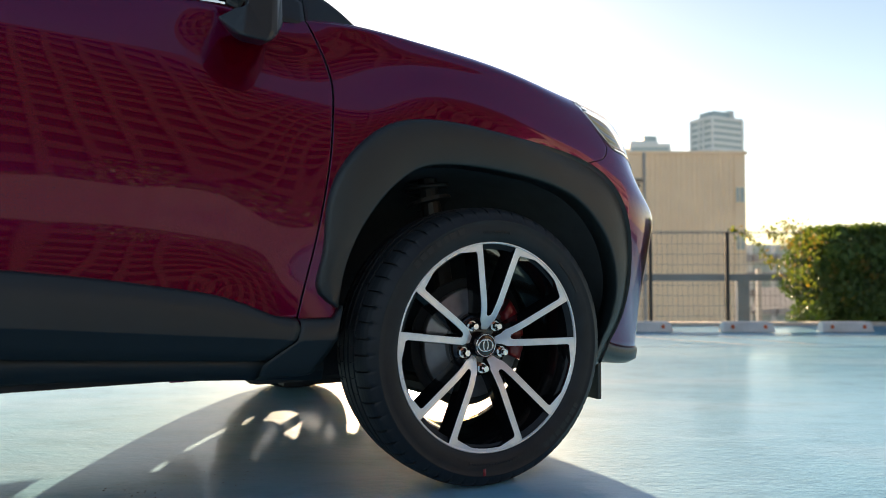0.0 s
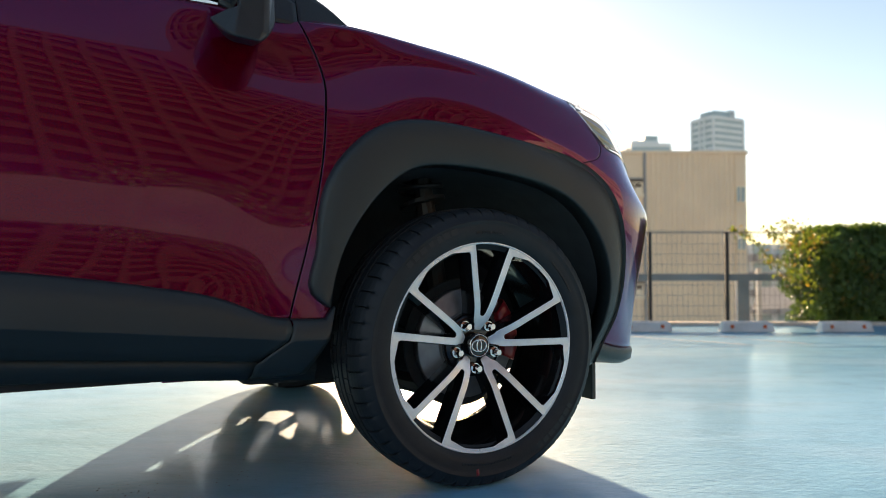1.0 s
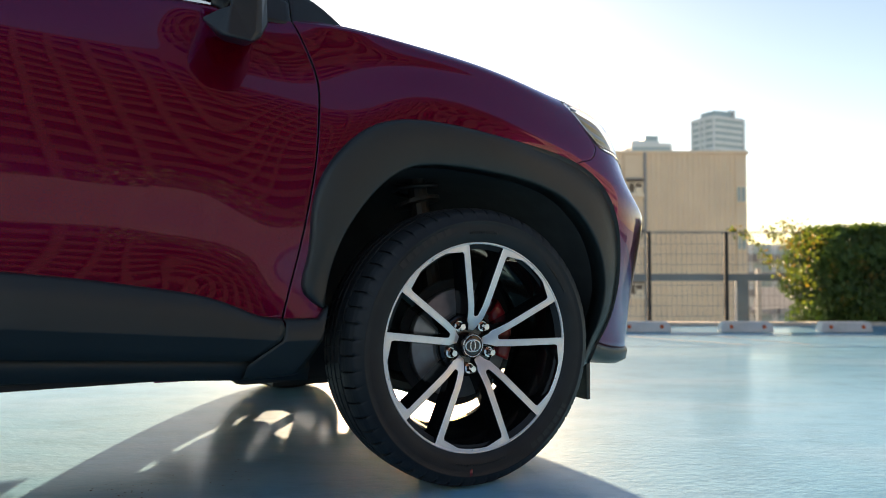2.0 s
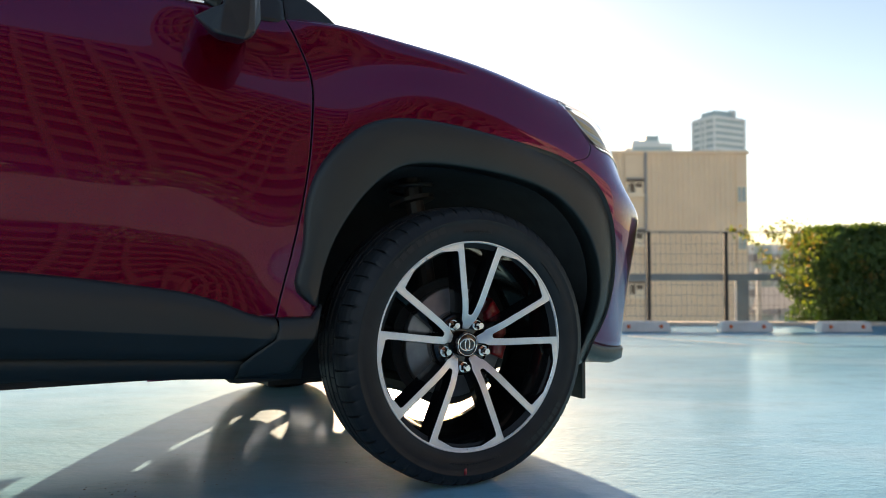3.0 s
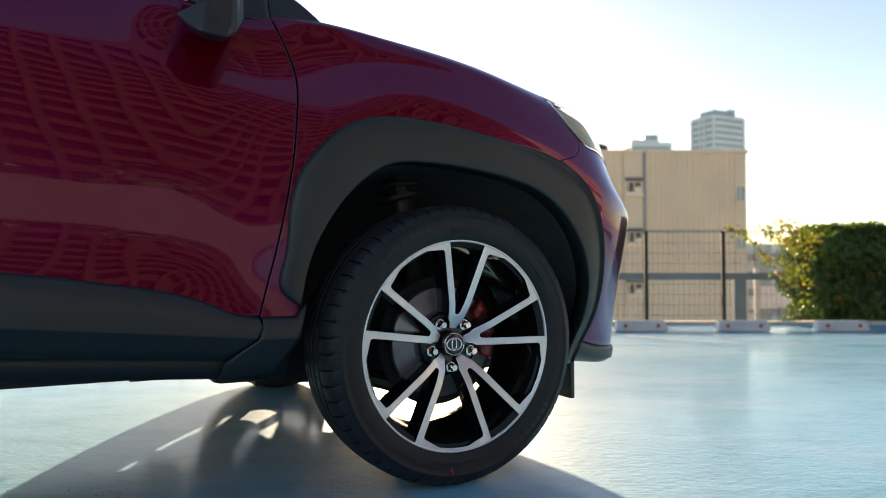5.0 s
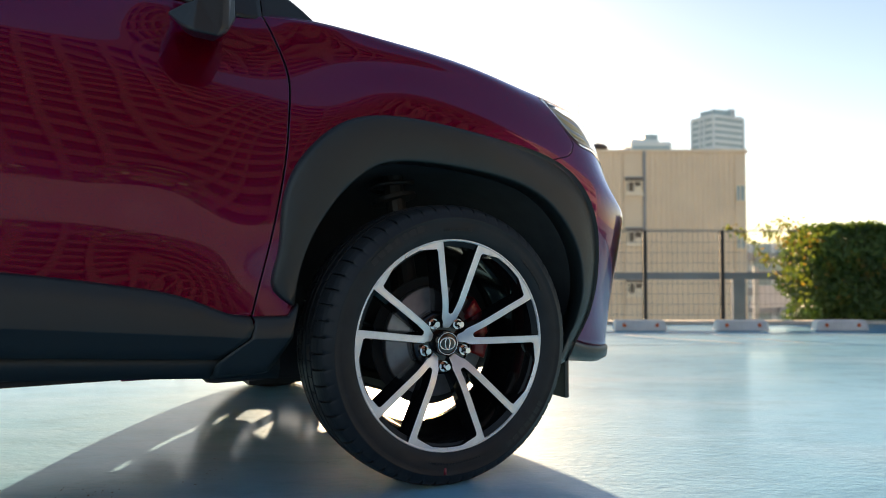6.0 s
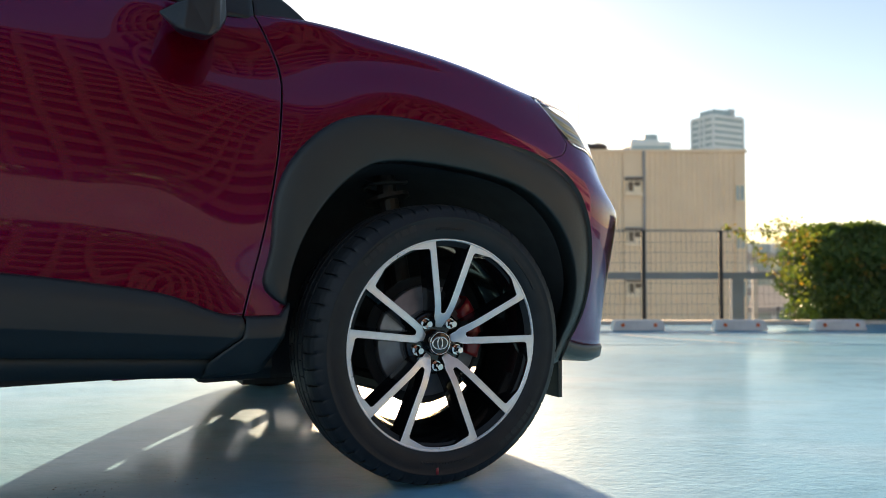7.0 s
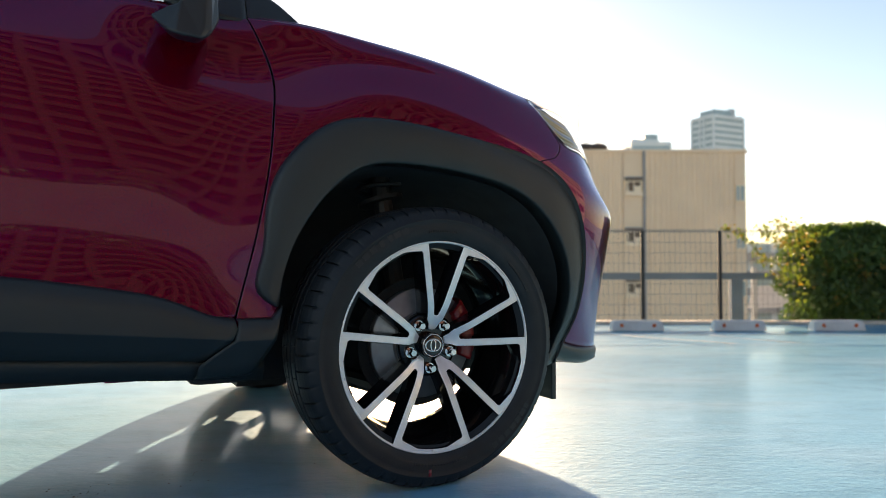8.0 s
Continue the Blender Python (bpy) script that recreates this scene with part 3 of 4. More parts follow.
def spoke_mesh():
    """A forked pair of spokes: bright machined face that sinks towards the hub, black flanks."""
    half = [(0.0, 0.0365), (0.0085, 0.0375), (0.0115, 0.044), (0.0140, 0.0525), (0.0185, 0.0575), (0.0215, 0.0640), (0.0232, 0.0720), (0.0598, 0.2190), (0.0642, 0.2240), (0.1049, 0.2178), (0.1105, 0.2160), (0.1267, 0.2068), (0.1423, 0.1965)]
    for q in (35.93, 30.0, 25.0, 20.0, 15.5, 11.3):
        half.append((0.2515 * math.sin(radians(q)), 0.2515 * math.cos(radians(q))))
    half += [(0.0484, 0.2440), (0.0472, 0.2395), (0.0075, 0.0810), (0.0052, 0.0745), (0.0, 0.0725)]
    outline = half + [(-x, y) for x, y in half[-2:0:-1]]
    n = len(outline)
    bm = bmesh.new()
    rings = []
    for inset, depth in ((0.0013, 0.0), (0.0, 0.0013), (-0.0045, 0.030), (-0.0060, 0.052)):
        ring = []
        for i, (x, y) in enumerate(outline):
            (xa, ya), (xb, yb) = outline[i - 1], outline[(i + 1) % n]
            tx, ty = xb - xa, yb - ya
            l = math.hypot(tx, ty)
            ring.append(bm.verts.new((x - ty / l * inset, depth, y + tx / l * inset)))
        rings.append(ring)
    for k in range(3):
        for i in range(n):
            f = bm.faces.new((rings[k][i], rings[k][(i + 1) % n], rings[k + 1][(i + 1) % n], rings[k + 1][i]))
            f.material_index = 0 if k == 0 else 1
    f = bm.faces.new(rings[0])
    bmesh.ops.triangulate(bm, faces=[f])
    for z in (0.045, 0.053, 0.061, 0.069, 0.077, 0.085, 0.093, 0.102, 0.112):
        bmesh.ops.bisect_plane(bm, geom=bm.verts[:] + bm.edges[:] + bm.faces[:], plane_co=(0, 0, z), plane_no=(0, 0, 1))
    for v in bm.verts:
        v.co.y += dish(math.hypot(v.co.x, v.co.z))
    bmesh.ops.recalc_face_normals(bm, faces=bm.faces[:])
    for f in bm.faces:
        f.smooth = f.material_index == 0 and abs(f.normal.y) > 0.8
    for e in bm.edges:
        e.smooth = all(f.smooth for f in e.link_faces)
    me = bpy.data.meshes.new("spoke")
    bm.to_mesh(me)
    bm.free()
    me.materials.append(SILVER)
    me.materials.append(BLACK)
    return me


def tube_ring(name, r0, r1, y0, y1, mats, n=96, round_=0.002):
    prof = [(r0, y1), (r0, y0 + round_), (r0 + round_, y0), (r1 - round_, y0), (r1, y0 + round_), (r1, y1)]
    return mesh_of(name, lathe(prof, n), grid_faces(n, len(prof), True, True), mats)


TYRE, SPOKE = tyre_mesh(), spoke_mesh()
RIM_PROF = [(0.2480, 0.0035), (0.2485, 0.0), (0.2500, -0.0015), (0.2520, -0.0020), (0.2545, 0.0), (0.2545, 0.006), (0.249, 0.010), (0.248, 0.012), (0.2480, 0.004)]
FLANGE = mesh_of("rim_flange", lathe(RIM_PROF, 120), grid_faces(120, len(RIM_PROF), True, True), SILVER)
BAR_PROF = [(0.2482, 0.003), (0.243, 0.012), (0.234, 0.035), (0.226, 0.060), (0.222, 0.085), (0.222, 0.105), (0.217, 0.125), (0.213, 0.16), (0.216, 0.186), (0.224, 0.186), (0.223, 0.16), (0.229, 0.105), (0.240, 0.02)]
BARREL = mesh_of("rim_barrel", lathe(BAR_PROF, 96), grid_faces(96, len(BAR_PROF), False, True), BLACK)
HUB = mesh_of("hub", lathe([(0.001, 0.057), (0.045, 0.057), (0.066, 0.057), (0.078, 0.060), (0.080, 0.078), (0.001, 0.078)], 60), grid_faces(60, 6, True, True), BLACK)
CAP = mesh_of("hub_cap", lathe([(0.0005, 0.0325), (0.018, 0.0325), (0.0265, 0.0335), (0.0295, 0.0355), (0.0305, 0.040), (0.0305, 0.056)], 48), grid_faces(48, 6, True, True), BLACK)
EMBLEM = tube_ring("emblem_ring", 0.0255, 0.0275, 0.0310, 0.0345, CHROME, 48, 0.0006)
SHIELD = mesh_of("dust_shield", lathe([(0.03, 0.085), (0.075, 0.10), (0.10, 0.122), (0.158, 0.124), (0.161, 0.118), (0.163, 0.124), (0.159, 0.130), (0.02, 0.150)], 72), grid_faces(72, 8, True, True), LINER)
DISC = mesh_of("brake_disc", lathe([(0.055, 0.060), (0.075, 0.060), (0.080, 0.092), (0.082, 0.094), (0.136, 0.094), (0.138, 0.096), (0.138, 0.116), (0.08, 0.118)], 90), grid_faces(90, 8, True, True), STEEL)


def oval_mesh(name, rx, rz, w, y, mats):
    verts, n = [], 36
    for i in range(n):
        a = 2 * math.pi * i / n
        for q, d in ((-w, 0.0012), (-w * 0.5, 0.0), (w * 0.5, 0.0), (w, 0.0012)):
            verts.append(((rx + q) * math.cos(a), y + d, (rz + q) * math.sin(a)))
    return mesh_of(name, verts, grid_faces(n, 4, True, True), mats)


OVALS = [(oval_mesh("emblem_oval", 0.0205, 0.0145, 0.0017, 0.0315, CHROME), 0.0), (oval_mesh("emblem_oval", 0.0065, 0.0135, 0.0015, 0.0313, CHROME), 0.0)]


def nut_mesh():
    bm = bmesh.new()
    for r0, r1, y0, y1, seg in ((0.0128, 0.0128, 0.047, 0.060, 24), (0.0106, 0.0112, 0.033, 0.049, 6), (0.0070, 0.0098, 0.026, 0.034, 24)):
        bmesh.ops.create_cone(bm, cap_ends=True, segments=seg, radius1=r1, radius2=r0, depth=y1 - y0, matrix=Matrix.Translation((0, (y0 + y1) / 2, 0)) @ Matrix.Rotation(radians(90), 4, 'X'))
    me = bpy.data.meshes.new("lug_nut")
    bm.to_mesh(me)
    bm.free()
    me.materials.append(CHROME)
    return me


NUT = nut_mesh()


def caliper_mesh():
    verts, n = [], 18
    for i in range(n):
        a = radians(-20 + 68 * i / (n - 1))
        k = 1.0 if 2 < i < n - 3 else 0.85
        for r, y in ((0.100, 0.100), (0.100, 0.080), (0.108, 0.074), (0.136, 0.074), (0.146, 0.082), (0.148, 0.125), (0.100, 0.125)):
            verts.append((r * k * math.cos(a) + (1 - k) * 0.12, y, r * math.sin(a)))
    fs = grid_faces(n, 7, True)
    fs += [tuple(range(7)), tuple(range((n - 1) * 7 + 6, (n - 1) * 7 - 1, -1))]
    return mesh_of("brake_caliper", verts, fs, CALIPER)


CALIPER_ME = caliper_mesh()


def marking_mesh(a0, a1, r0, r1, n, seed):
    """A row of raised bars on the tyre wall, in place of small lettering."""
    rg = random.Random(seed)
    verts, faces, a = [], [], a0
    step = (a1 - a0) / n
    for k in range(n):
        w = step * rg.uniform(0.45, 0.75)
        base = len(verts)
        for y in (-0.0148, -0.0110):
            for q, r in ((a, r0), (a + w, r0), (a + w, r1), (a, r1)):
                verts.append((r * math.cos(radians(q)), y + (0.0004 if r > 0.281 else 0.0), r * math.sin(radians(q))))
        faces += [(base + i, base + (i + 1) % 4, base + 4 + (i + 1) % 4, base + 4 + i) for i in range(4)] + [(base + 3, base + 2, base + 1, base)]
        a += step
    return mesh_of("wall_marking", verts, faces, MARKING, None, False)


MARKING = mat("raised rubber marking", (0.0165, 0.020, 0.024), 0.52)
MARKS = [marking_mesh(82, 98, 0.2735, 0.2790, 16, 1), marking_mesh(108, 140, 0.283, 0.297, 7, 2), marking_mesh(28, 48, 0.2735, 0.2790, 14, 3), marking_mesh(255, 285, 0.275, 0.280, 18, 4), marking_mesh(300, 330, 0.283, 0.297, 7, 5)]
MARK = mesh_of("paint_mark", [(-0.004, 0, -0.008), (0.004, 0, -0.007), (0.003, 0, 0.009), (-0.004, 0, 0.008)], [(0, 1, 2, 3)], CALIPER)


def wheel(m, spin=0.0, far=False):
    w = put("wheel", BARREL, car, m, "alloy wheel with bright machined faces and gloss black pockets")
    put("tyre", TYRE, w, None, "black low-profile road tyre")
    put("rim_flange", FLANGE, w)
    for k in range(5):
        put("spoke", SPOKE, w, Matrix.Rotation(radians(spin - (86 - 72 * k) + 90), 4, 'Y'))
        a = radians(52 + 72 * k - spin)
        put("lug_nut", NUT, w, Matrix.Translation((0.05715 * math.cos(a), 0.0, 0.05715 * math.sin(a))))
    solid(put("paint_mark", MARK, w, Matrix.Translation((-0.03, -0.0146, -0.2935)), "small red factory dot"), 0.0006)
    for me in MARKS:
        put("wall_marking", me, w)
    put("hub", HUB, w)
    put("hub_cap", CAP, w)
    put("emblem_ring", EMBLEM, w)
    for me, z in OVALS:
        put("emblem_oval", me, w, Matrix.Translation((0, 0, z)))
    put("brake_disc", DISC, w)
    put("dust_shield", SHIELD, w)
    put("brake_caliper", CALIPER_ME, w, Matrix.Rotation(radians(180 if far else 0), 4, 'Y'), "red painted brake caliper")
    return w


STEER = 0.0
wheel(pose(0, -0.005, 0.334, 1.0, 0, STEER))
wheel(pose(0, 2 * MID + 0.005, 0.334, 0, 0, 180 + STEER), -46, True)
wheel(pose(-2.56, -0.005, 0.334))
wheel(pose(-2.56, 2 * MID + 0.005, 0.334, 0, 0, 180), 0.0, True)

# ---- cabin ----
ROOF = [(-0.33, 0.155, 1.105), (-0.55, 0.19, 1.25), (-0.80, 0.235, 1.40), (-1.10, 0.275, 1.52), (-1.6, 0.27, 1.57), (-2.2, 0.28, 1.56), (-2.75, 0.30, 1.50), (-3.0, 0.27, 1.35), (-3.15, 0.22, 1.13)]
rail = polyline(ROOF, 60)


def cabin_patch(i0, i1, f):
    verts = []
    for p in rail[i0:i1]:
        verts += f(p)
    m = len(f(rail[0]))
    return verts, grid_faces(i1 - i0, m)


sv, sf = cabin_patch(0, 60, lambda p: [(p[0] - 0.03, p[1] + 0.035 * 0 - 0.012, p[2] - 0.05), (p[0], p[1], p[2]), (p[0] + 0.012, p[1] + 0.05, p[2] + 0.012)])
pair_panel("roof_pillar", sv, sf, BLACK)
ws = [(p[0] + 0.012 + 0.06 * (k / 4) * (1 if p[0] > -1.1 else 0), p[1] + 0.05 + (2 * MID - 2 * p[1] - 0.1) * k / 8, p[2] + 0.012 + 0.03 * math.sin(math.pi * k / 8)) for p in rail for k in range(9)]
n_front = int(sum(1 for p in rail if p[0] > -1.05))
n_back = int(sum(1 for p in rail if p[0] > -2.72))
solid(put("windscreen", mesh_of("windscreen", ws[:n_front * 9], grid_faces(n_front, 9), GLASS), car), 0.005)
solid(put("roof", mesh_of("roof", ws[(n_front - 1) * 9:n_back * 9], grid_faces(n_back - n_front + 1, 9), BLACK), car), 0.01)
solid(put("rear_window", mesh_of("rear_window", ws[(n_back - 1) * 9:], grid_faces(60 - n_back + 1, 9), GLASS), car), 0.005)


def side_glass(x0, x1, top):
    n = 16
    verts = []
    for i in range(n):
        x = x0 + (x1 - x0) * i / (n - 1)
        zt = float(np.interp(x, rail[::-1, 0], rail[::-1, 2])) - 0.04 if top is None else top(x)
        for k in range(8):
            z0 = 1.078 + 0.03 * min(1.0, max(0.0, (-0.56 - x) / 0.06))
            z = z0 + (zt - z0) * k / 7
            verts.append((x, 0.112 + (z - 1.10) * 0.40, z))
    return verts, grid_faces(n, 8)


pair_panel("side_window", *side_glass(-1.40, -0.61, None), GLASS, thick=0.004)
pair_panel("side_window", *side_glass(-2.3, -1.46, None), GLASS, thick=0.004)
pair_panel("door_pillar", *side_glass(-1.46, -1.40, None), BLACK, thick=0.01)
pair_panel("corner_panel", *side_glass(-0.61, -0.4365, None), CLAD, thick=0.01, label="black triangular panel at the mirror foot")
pair_panel("pillar_foot", *side_glass(-0.4335, -0.309, lambda x: max(1.0785, 1.094 + (x + 0.309) * -0.66 + 0.014 * math.sin(math.pi * (x + 0.4335) / 0.1245))), CLAD, thick=0.01)


# dark shell behind the panels, so that the shut lines read as gaps
def shell_depth(t):
    a = radians(PD(t))
    return np.array([-math.sin(a), math.cos(a), 0]) * 0.018


shv = []
SH_T = [-4.3 + 0.05 * i for i in range(115)]
for t in SH_T:
    for j in range(30):
        shv.append(body(t, 7.9 * j / 29) + shell_depth(t) - np.array([0, 0, 0.012 * (j / 29) ** 2]))
shf = [f for f in grid_faces(len(SH_T), 30) if (lambda c: arch_ok(c) and lamp_ok(c) and ((c[0] + 2.56) ** 2 + (c[2] - 0.33) ** 2 > 0.40 ** 2 or c[1] > 0.3))(sum(shv[k] for k in f) / 4)]
pair_panel("inner_shell", shv, shf, LINER, thick=0.002)

# headlamps
def lamp_rows(off, f0, f1, m):
    verts = []
    for i in range(28):
        t = 0.303 + 0.50 * i / 27
        a = radians(PD(t))
        out = np.array([math.sin(a), -math.cos(a), 0.35])
        s0, s1 = row_at(t, lamp_low(t)), row_at(t, lamp_top(t))
        s1 = max(s1, s0 + 0.02)
        for j in range(m):
            f = f0 + (f1 - f0) * j / (m - 1)
            verts.append(body(t, s0 + (s1 - s0) * f) + out * off * min(1.0, (t - 0.29) / 0.05))
    return verts, grid_faces(28, m)


for mirrored in (False, True):
    fix = (lambda v, f: (flipped(v), [q[::-1] for q in f])) if mirrored else (lambda v, f: (v, f))
    lv2, lf2 = fix(*lamp_rows(-0.034, -0.02, 1.02, 8))
    lamp = solid(put("headlamp", mesh_of("headlamp", lv2, lf2, BLACK), car, None, "narrow clear headlamp with pale ribbed reflectors"), 0.004)
    for k in range(8):
        f = 0.06 + 0.115 * k
        rv, rf = fix(*lamp_rows(-0.007 - 0.0008 * k, f, f + 0.062, 3))
        solid(put("reflector_rib", mesh_of("reflector_rib", rv, rf, AMBER if k % 3 else STEEL), lamp), 0.012)
    gv2, gf2 = fix(*lamp_rows(0.0015, -0.01, 1.01, 10))
    lens = solid(put("lens", mesh_of("lens", gv2, gf2, LENS), lamp), 0.003)
    lens.visible_shadow = False
    bv2, bf2 = fix(*lamp_rows(0.001, -0.035, -0.005, 3))
    solid(put("bezel", mesh_of("bezel", bv2, bf2, BLACK), lamp), 0.004)

# door mirrors: a faceted foot with a pointed tail, carrying the housing above
def mirror_mesh(sign):
    front = [(-0.6494, 0.0, 1.0241), (-0.6233, -0.02, 0.9937), (-0.6077, -0.035, 0.9826), (-0.5517, -0.035, 0.9792), (-0.533, -0.02, 0.9961), (-0.5138, 0.0, 1.0329),
             (-0.518, 0.0, 1.125), (-0.598, -0.03, 1.125), (-0.5951, -0.03, 1.0502), (-0.6163, -0.01, 1.044)]
    ridge = [(-0.541, -0.032, 1.002), (-0.536, -0.032, 1.125)]
    back = [(x + (0.55 - abs(x)) * -0.25, y + 0.075, z + (0.012 if z < 1.03 else 0.0)) for x, y, z in front]
    verts = front + ridge + back
    fs = [(0, 1, 2, 8, 9), (2, 3, 10, 11, 7, 8), (3, 4, 5, 6, 11, 10)]
    fs += [((k + 1) % 10, k, 12 + k, 12 + (k + 1) % 10) for k in range(10)] + [tuple(range(21, 11, -1)), (6, 7, 11)]
    if sign:
        verts, fs = flipped(verts), [f[::-1] for f in fs]
    return mesh_of("door_mirror", verts, fs, SATIN, None, False)


for sign in (0, 1):
    mir = put("door_mirror", mirror_mesh(sign), car, None, "black door mirror with a tapered grained housing")
    md = mir.modifiers.new("round", 'BEVEL')
    md.width, md.segments, md.limit_method, md.angle_limit = 0.013, 5, 'ANGLE', radians(12)
    bm = bmesh.new()
    ya, yb = (-0.125, 0.05) if not sign else (2 * MID - 0.05, 2 * MID + 0.125)
    box(bm, -0.622, ya, 1.12, -0.505, yb, 1.235, 0.025)
    part("housing", bm, PAINT, mir, "dark red mirror housing")
    y = 0.09 if not sign else 2 * MID - 0.09
    bm = bmesh.new()
    box(bm, -0.585, min(y, y + (0.07 if not sign else -0.07)) - 0.05, 1.085, -0.52, max(y, y + (0.07 if not sign else -0.07)) + 0.05, 1.125, 0.012)
    part("foot", bm, BLACK, mir)
    bm = bmesh.new()
    ys_ = (-0.112, 0.035) if not sign else (2 * MID - 0.035, 2 * MID + 0.112)
    box(bm, -0.629, ys_[0], 1.132, -0.615, ys_[1], 1.222, 0.004)
    part("mirror_glass", bm, CHROME, mir)

# floor edge, suspension and springs
bm = bmesh.new()
box(bm, -2.2, 0.13, 0.296, -1.00, 0.33, 0.34, 0.006)
box(bm, -1.02, 0.13, 0.285, -0.655, 0.33, 0.34, 0.006)
part("floor_edge", bm, LINER, car)
for sgn in (0, 1):
    fy = (lambda y: y) if not sgn else (lambda y: 2 * MID - y)
    bm = bmesh.new()
    bar(bm, (0.0, fy(0.12), 0.20), (-0.14, fy(0.48), 0.23), 0.026, 10)
    bar(bm, (0.0, fy(0.12), 0.20), (0.12, fy(0.48), 0.23), 0.022, 10)
    part("control_arm", bm, FENCEM, car)
    bm = bmesh.new()
    bar(bm, (0.0, fy(0.12), 0.334), (0.0, fy(0.5), 0.35), 0.016, 10)
    part("drive_shaft", bm, FENCEM, car)
    bm = bmesh.new()
    bar(bm, (-0.02, fy(0.185), 0.40), (-0.07, fy(0.24), 0.86), 0.026, 12)
    bar(bm, (-0.055, fy(0.225), 0.695), (-0.057, fy(0.227), 0.705), 0.062, 16)
    part("strut", bm, FENCEM, car)
    coil, nn = [], 160
    for i in range(nn):
        a = 2 * math.pi * 4.6 * i / nn
        cz = 0.715 + 0.16 * i / nn
        cx, cy = -0.058 - 0.016 * i / nn, 0.228 + 0.018 * i / nn
        for k in range(6):
            b = 2 * math.pi * k / 6
            rr = 0.058 + 0.006 * math.cos(b)
            coil.append((cx + rr * math.cos(a), fy(cy + rr * math.sin(a)), cz + 0.006 * math.sin(b)))
    fs = [(i * 6 + k, i * 6 + (k + 1) % 6, (i + 1) * 6 + (k + 1) % 6, (i + 1) * 6 + k) for i in range(nn - 1) for k in range(6)]
    put("coil_spring", mesh_of("coil_spring", coil, fs, FENCEM), car)

# mud flaps, floor fairings
for y0, y1 in ((0.075, 0.15), (2 * MID - 0.15, 2 * MID - 0.075)):
    bm = bmesh.new()
    box(bm, 0.395, y0, 0.160, 0.409, y1, 0.30, 0.004)
    part("air_flap", bm, CLAD, car, "black rubber flap ahead of the wheel")
bm = bmesh.new()
box(bm, -0.545, 0.13, 0.262, -0.40, 0.34, 0.31, 0.02)
part("floor_fairing", bm, LINER, car)
for y0 in (0.372, 2 * MID - 0.378):
    bm = bmesh.new()
    box(bm, -0.42, y0, 0.235, -0.06, y0 + 0.006, 0.42, 0.002)
    part("arch_liner", bm, LINER, car)
# thin bar in the body colour below the near sill
bm = bmesh.new()
box(bm, -0.715, 0.112, 0.285, -0.60, 0.128, 0.302, 0.003)
part("sill_strip", bm, PAINT, car, "short dark red strip under the sill")

# ---- setting ----
def drop(y):
    q = min(max((y - 4.2) / 4.4, 0), 1)
    return -0.27 * (q * q * (3 - 2 * q) * 0.35 + q * 0.65)


ys = [-14, -8, -4, 0, 1.5] + [2.0 + 0.25 * i for i in range(29)] + [9.3, 9.7, 10.14]
gv = [(x, y, drop(y)) for y in ys for x in np.linspace(-24, 24, 25)]
deck = solid(put("ground", mesh_of("ground", gv, grid_faces(len(ys), 25, True), DECKM)), 0.4)
tagged(deck, "pale blue painted rooftop parking deck, worn and streaked", "parking deck", kind="structure")
city = put("backdrop_ground", mesh_of("backdrop_ground", [(-3000, -3000, -14), (3000, -3000, -14), (3000, 3000, -14), (-3000, 3000, -14)], [(0, 1, 2, 3)], CITY))
tagged(city, "grey city ground far below the deck", "ground", kind="structure")


def simple(name, dims, mats, bevel, label, category, kind="", group=""):
    return tagged(put(name, box_mesh(name, dims, mats, bevel)), label, category, group, kind)


kerb = simple("kerb", (-24, 9.93, -0.32, 24, 10.15, -0.222), TAN, 0.01, "low concrete kerb under the fence", "kerb", "structure")


def wheel_stop():
    """A low concrete block with sloping flanks and rounded top, two reflectors in its face."""
    verts, n = [], 14
    prof = [(-0.085, 0.0), (-0.082, 0.02), (-0.068, 0.112), (-0.058, 0.126), (-0.04, 0.131), (0.04, 0.131), (0.058, 0.126), (0.068, 0.112), (0.082, 0.02), (0.085, 0.0)]
    for i in range(n):
        f = -1 + 2 * i / (n - 1)
        x = 0.335 * math.copysign(abs(f) ** 0.5, f)
        k = 1 - 0.10 * max(0, (abs(x) - 0.29) / 0.045) ** 2
        for y, z in prof:
            verts.append((x - math.copysign(0.018, x) * (z / 0.13) * (abs(x) > 0.3), y * k, z * k if z > 0.02 else z))
    fs = grid_faces(n, len(prof), True) + [tuple(range(len(prof) - 1, -1, -1)), tuple(range((n - 1) * len(prof), n * len(prof)))]
    fs = [f[::-1] for f in fs]
    block = put("wheel_stop", mesh_of("wheel_stop", verts, fs, CONCRETE, None, False))
    for x in (-0.21, 0.21):
        bm = bmesh.new()
        bmesh.ops.create_cone(bm, cap_ends=True, segments=20, radius1=0.026, radius2=0.022, depth=0.012, matrix=Matrix.Translation((x, -0.079, 0.065)) @ Matrix.Rotation(radians(90), 4, 'X'))
        part("reflector", bm, ORANGE, block, "round orange reflector")
    return tagged(block, "grey concrete wheel stop with two orange reflectors", "wheel stop", "wheel stops in a row")


stop = wheel_stop()
stop.matrix_basis = pose(1.3, 8.92, -0.262)
for x, r in ((2.63, 0.4), (3.95, -0.5), (5.23, 0.8)):
    copy_thing(stop, pose(x, 8.92, -0.262, 0, 0, r))


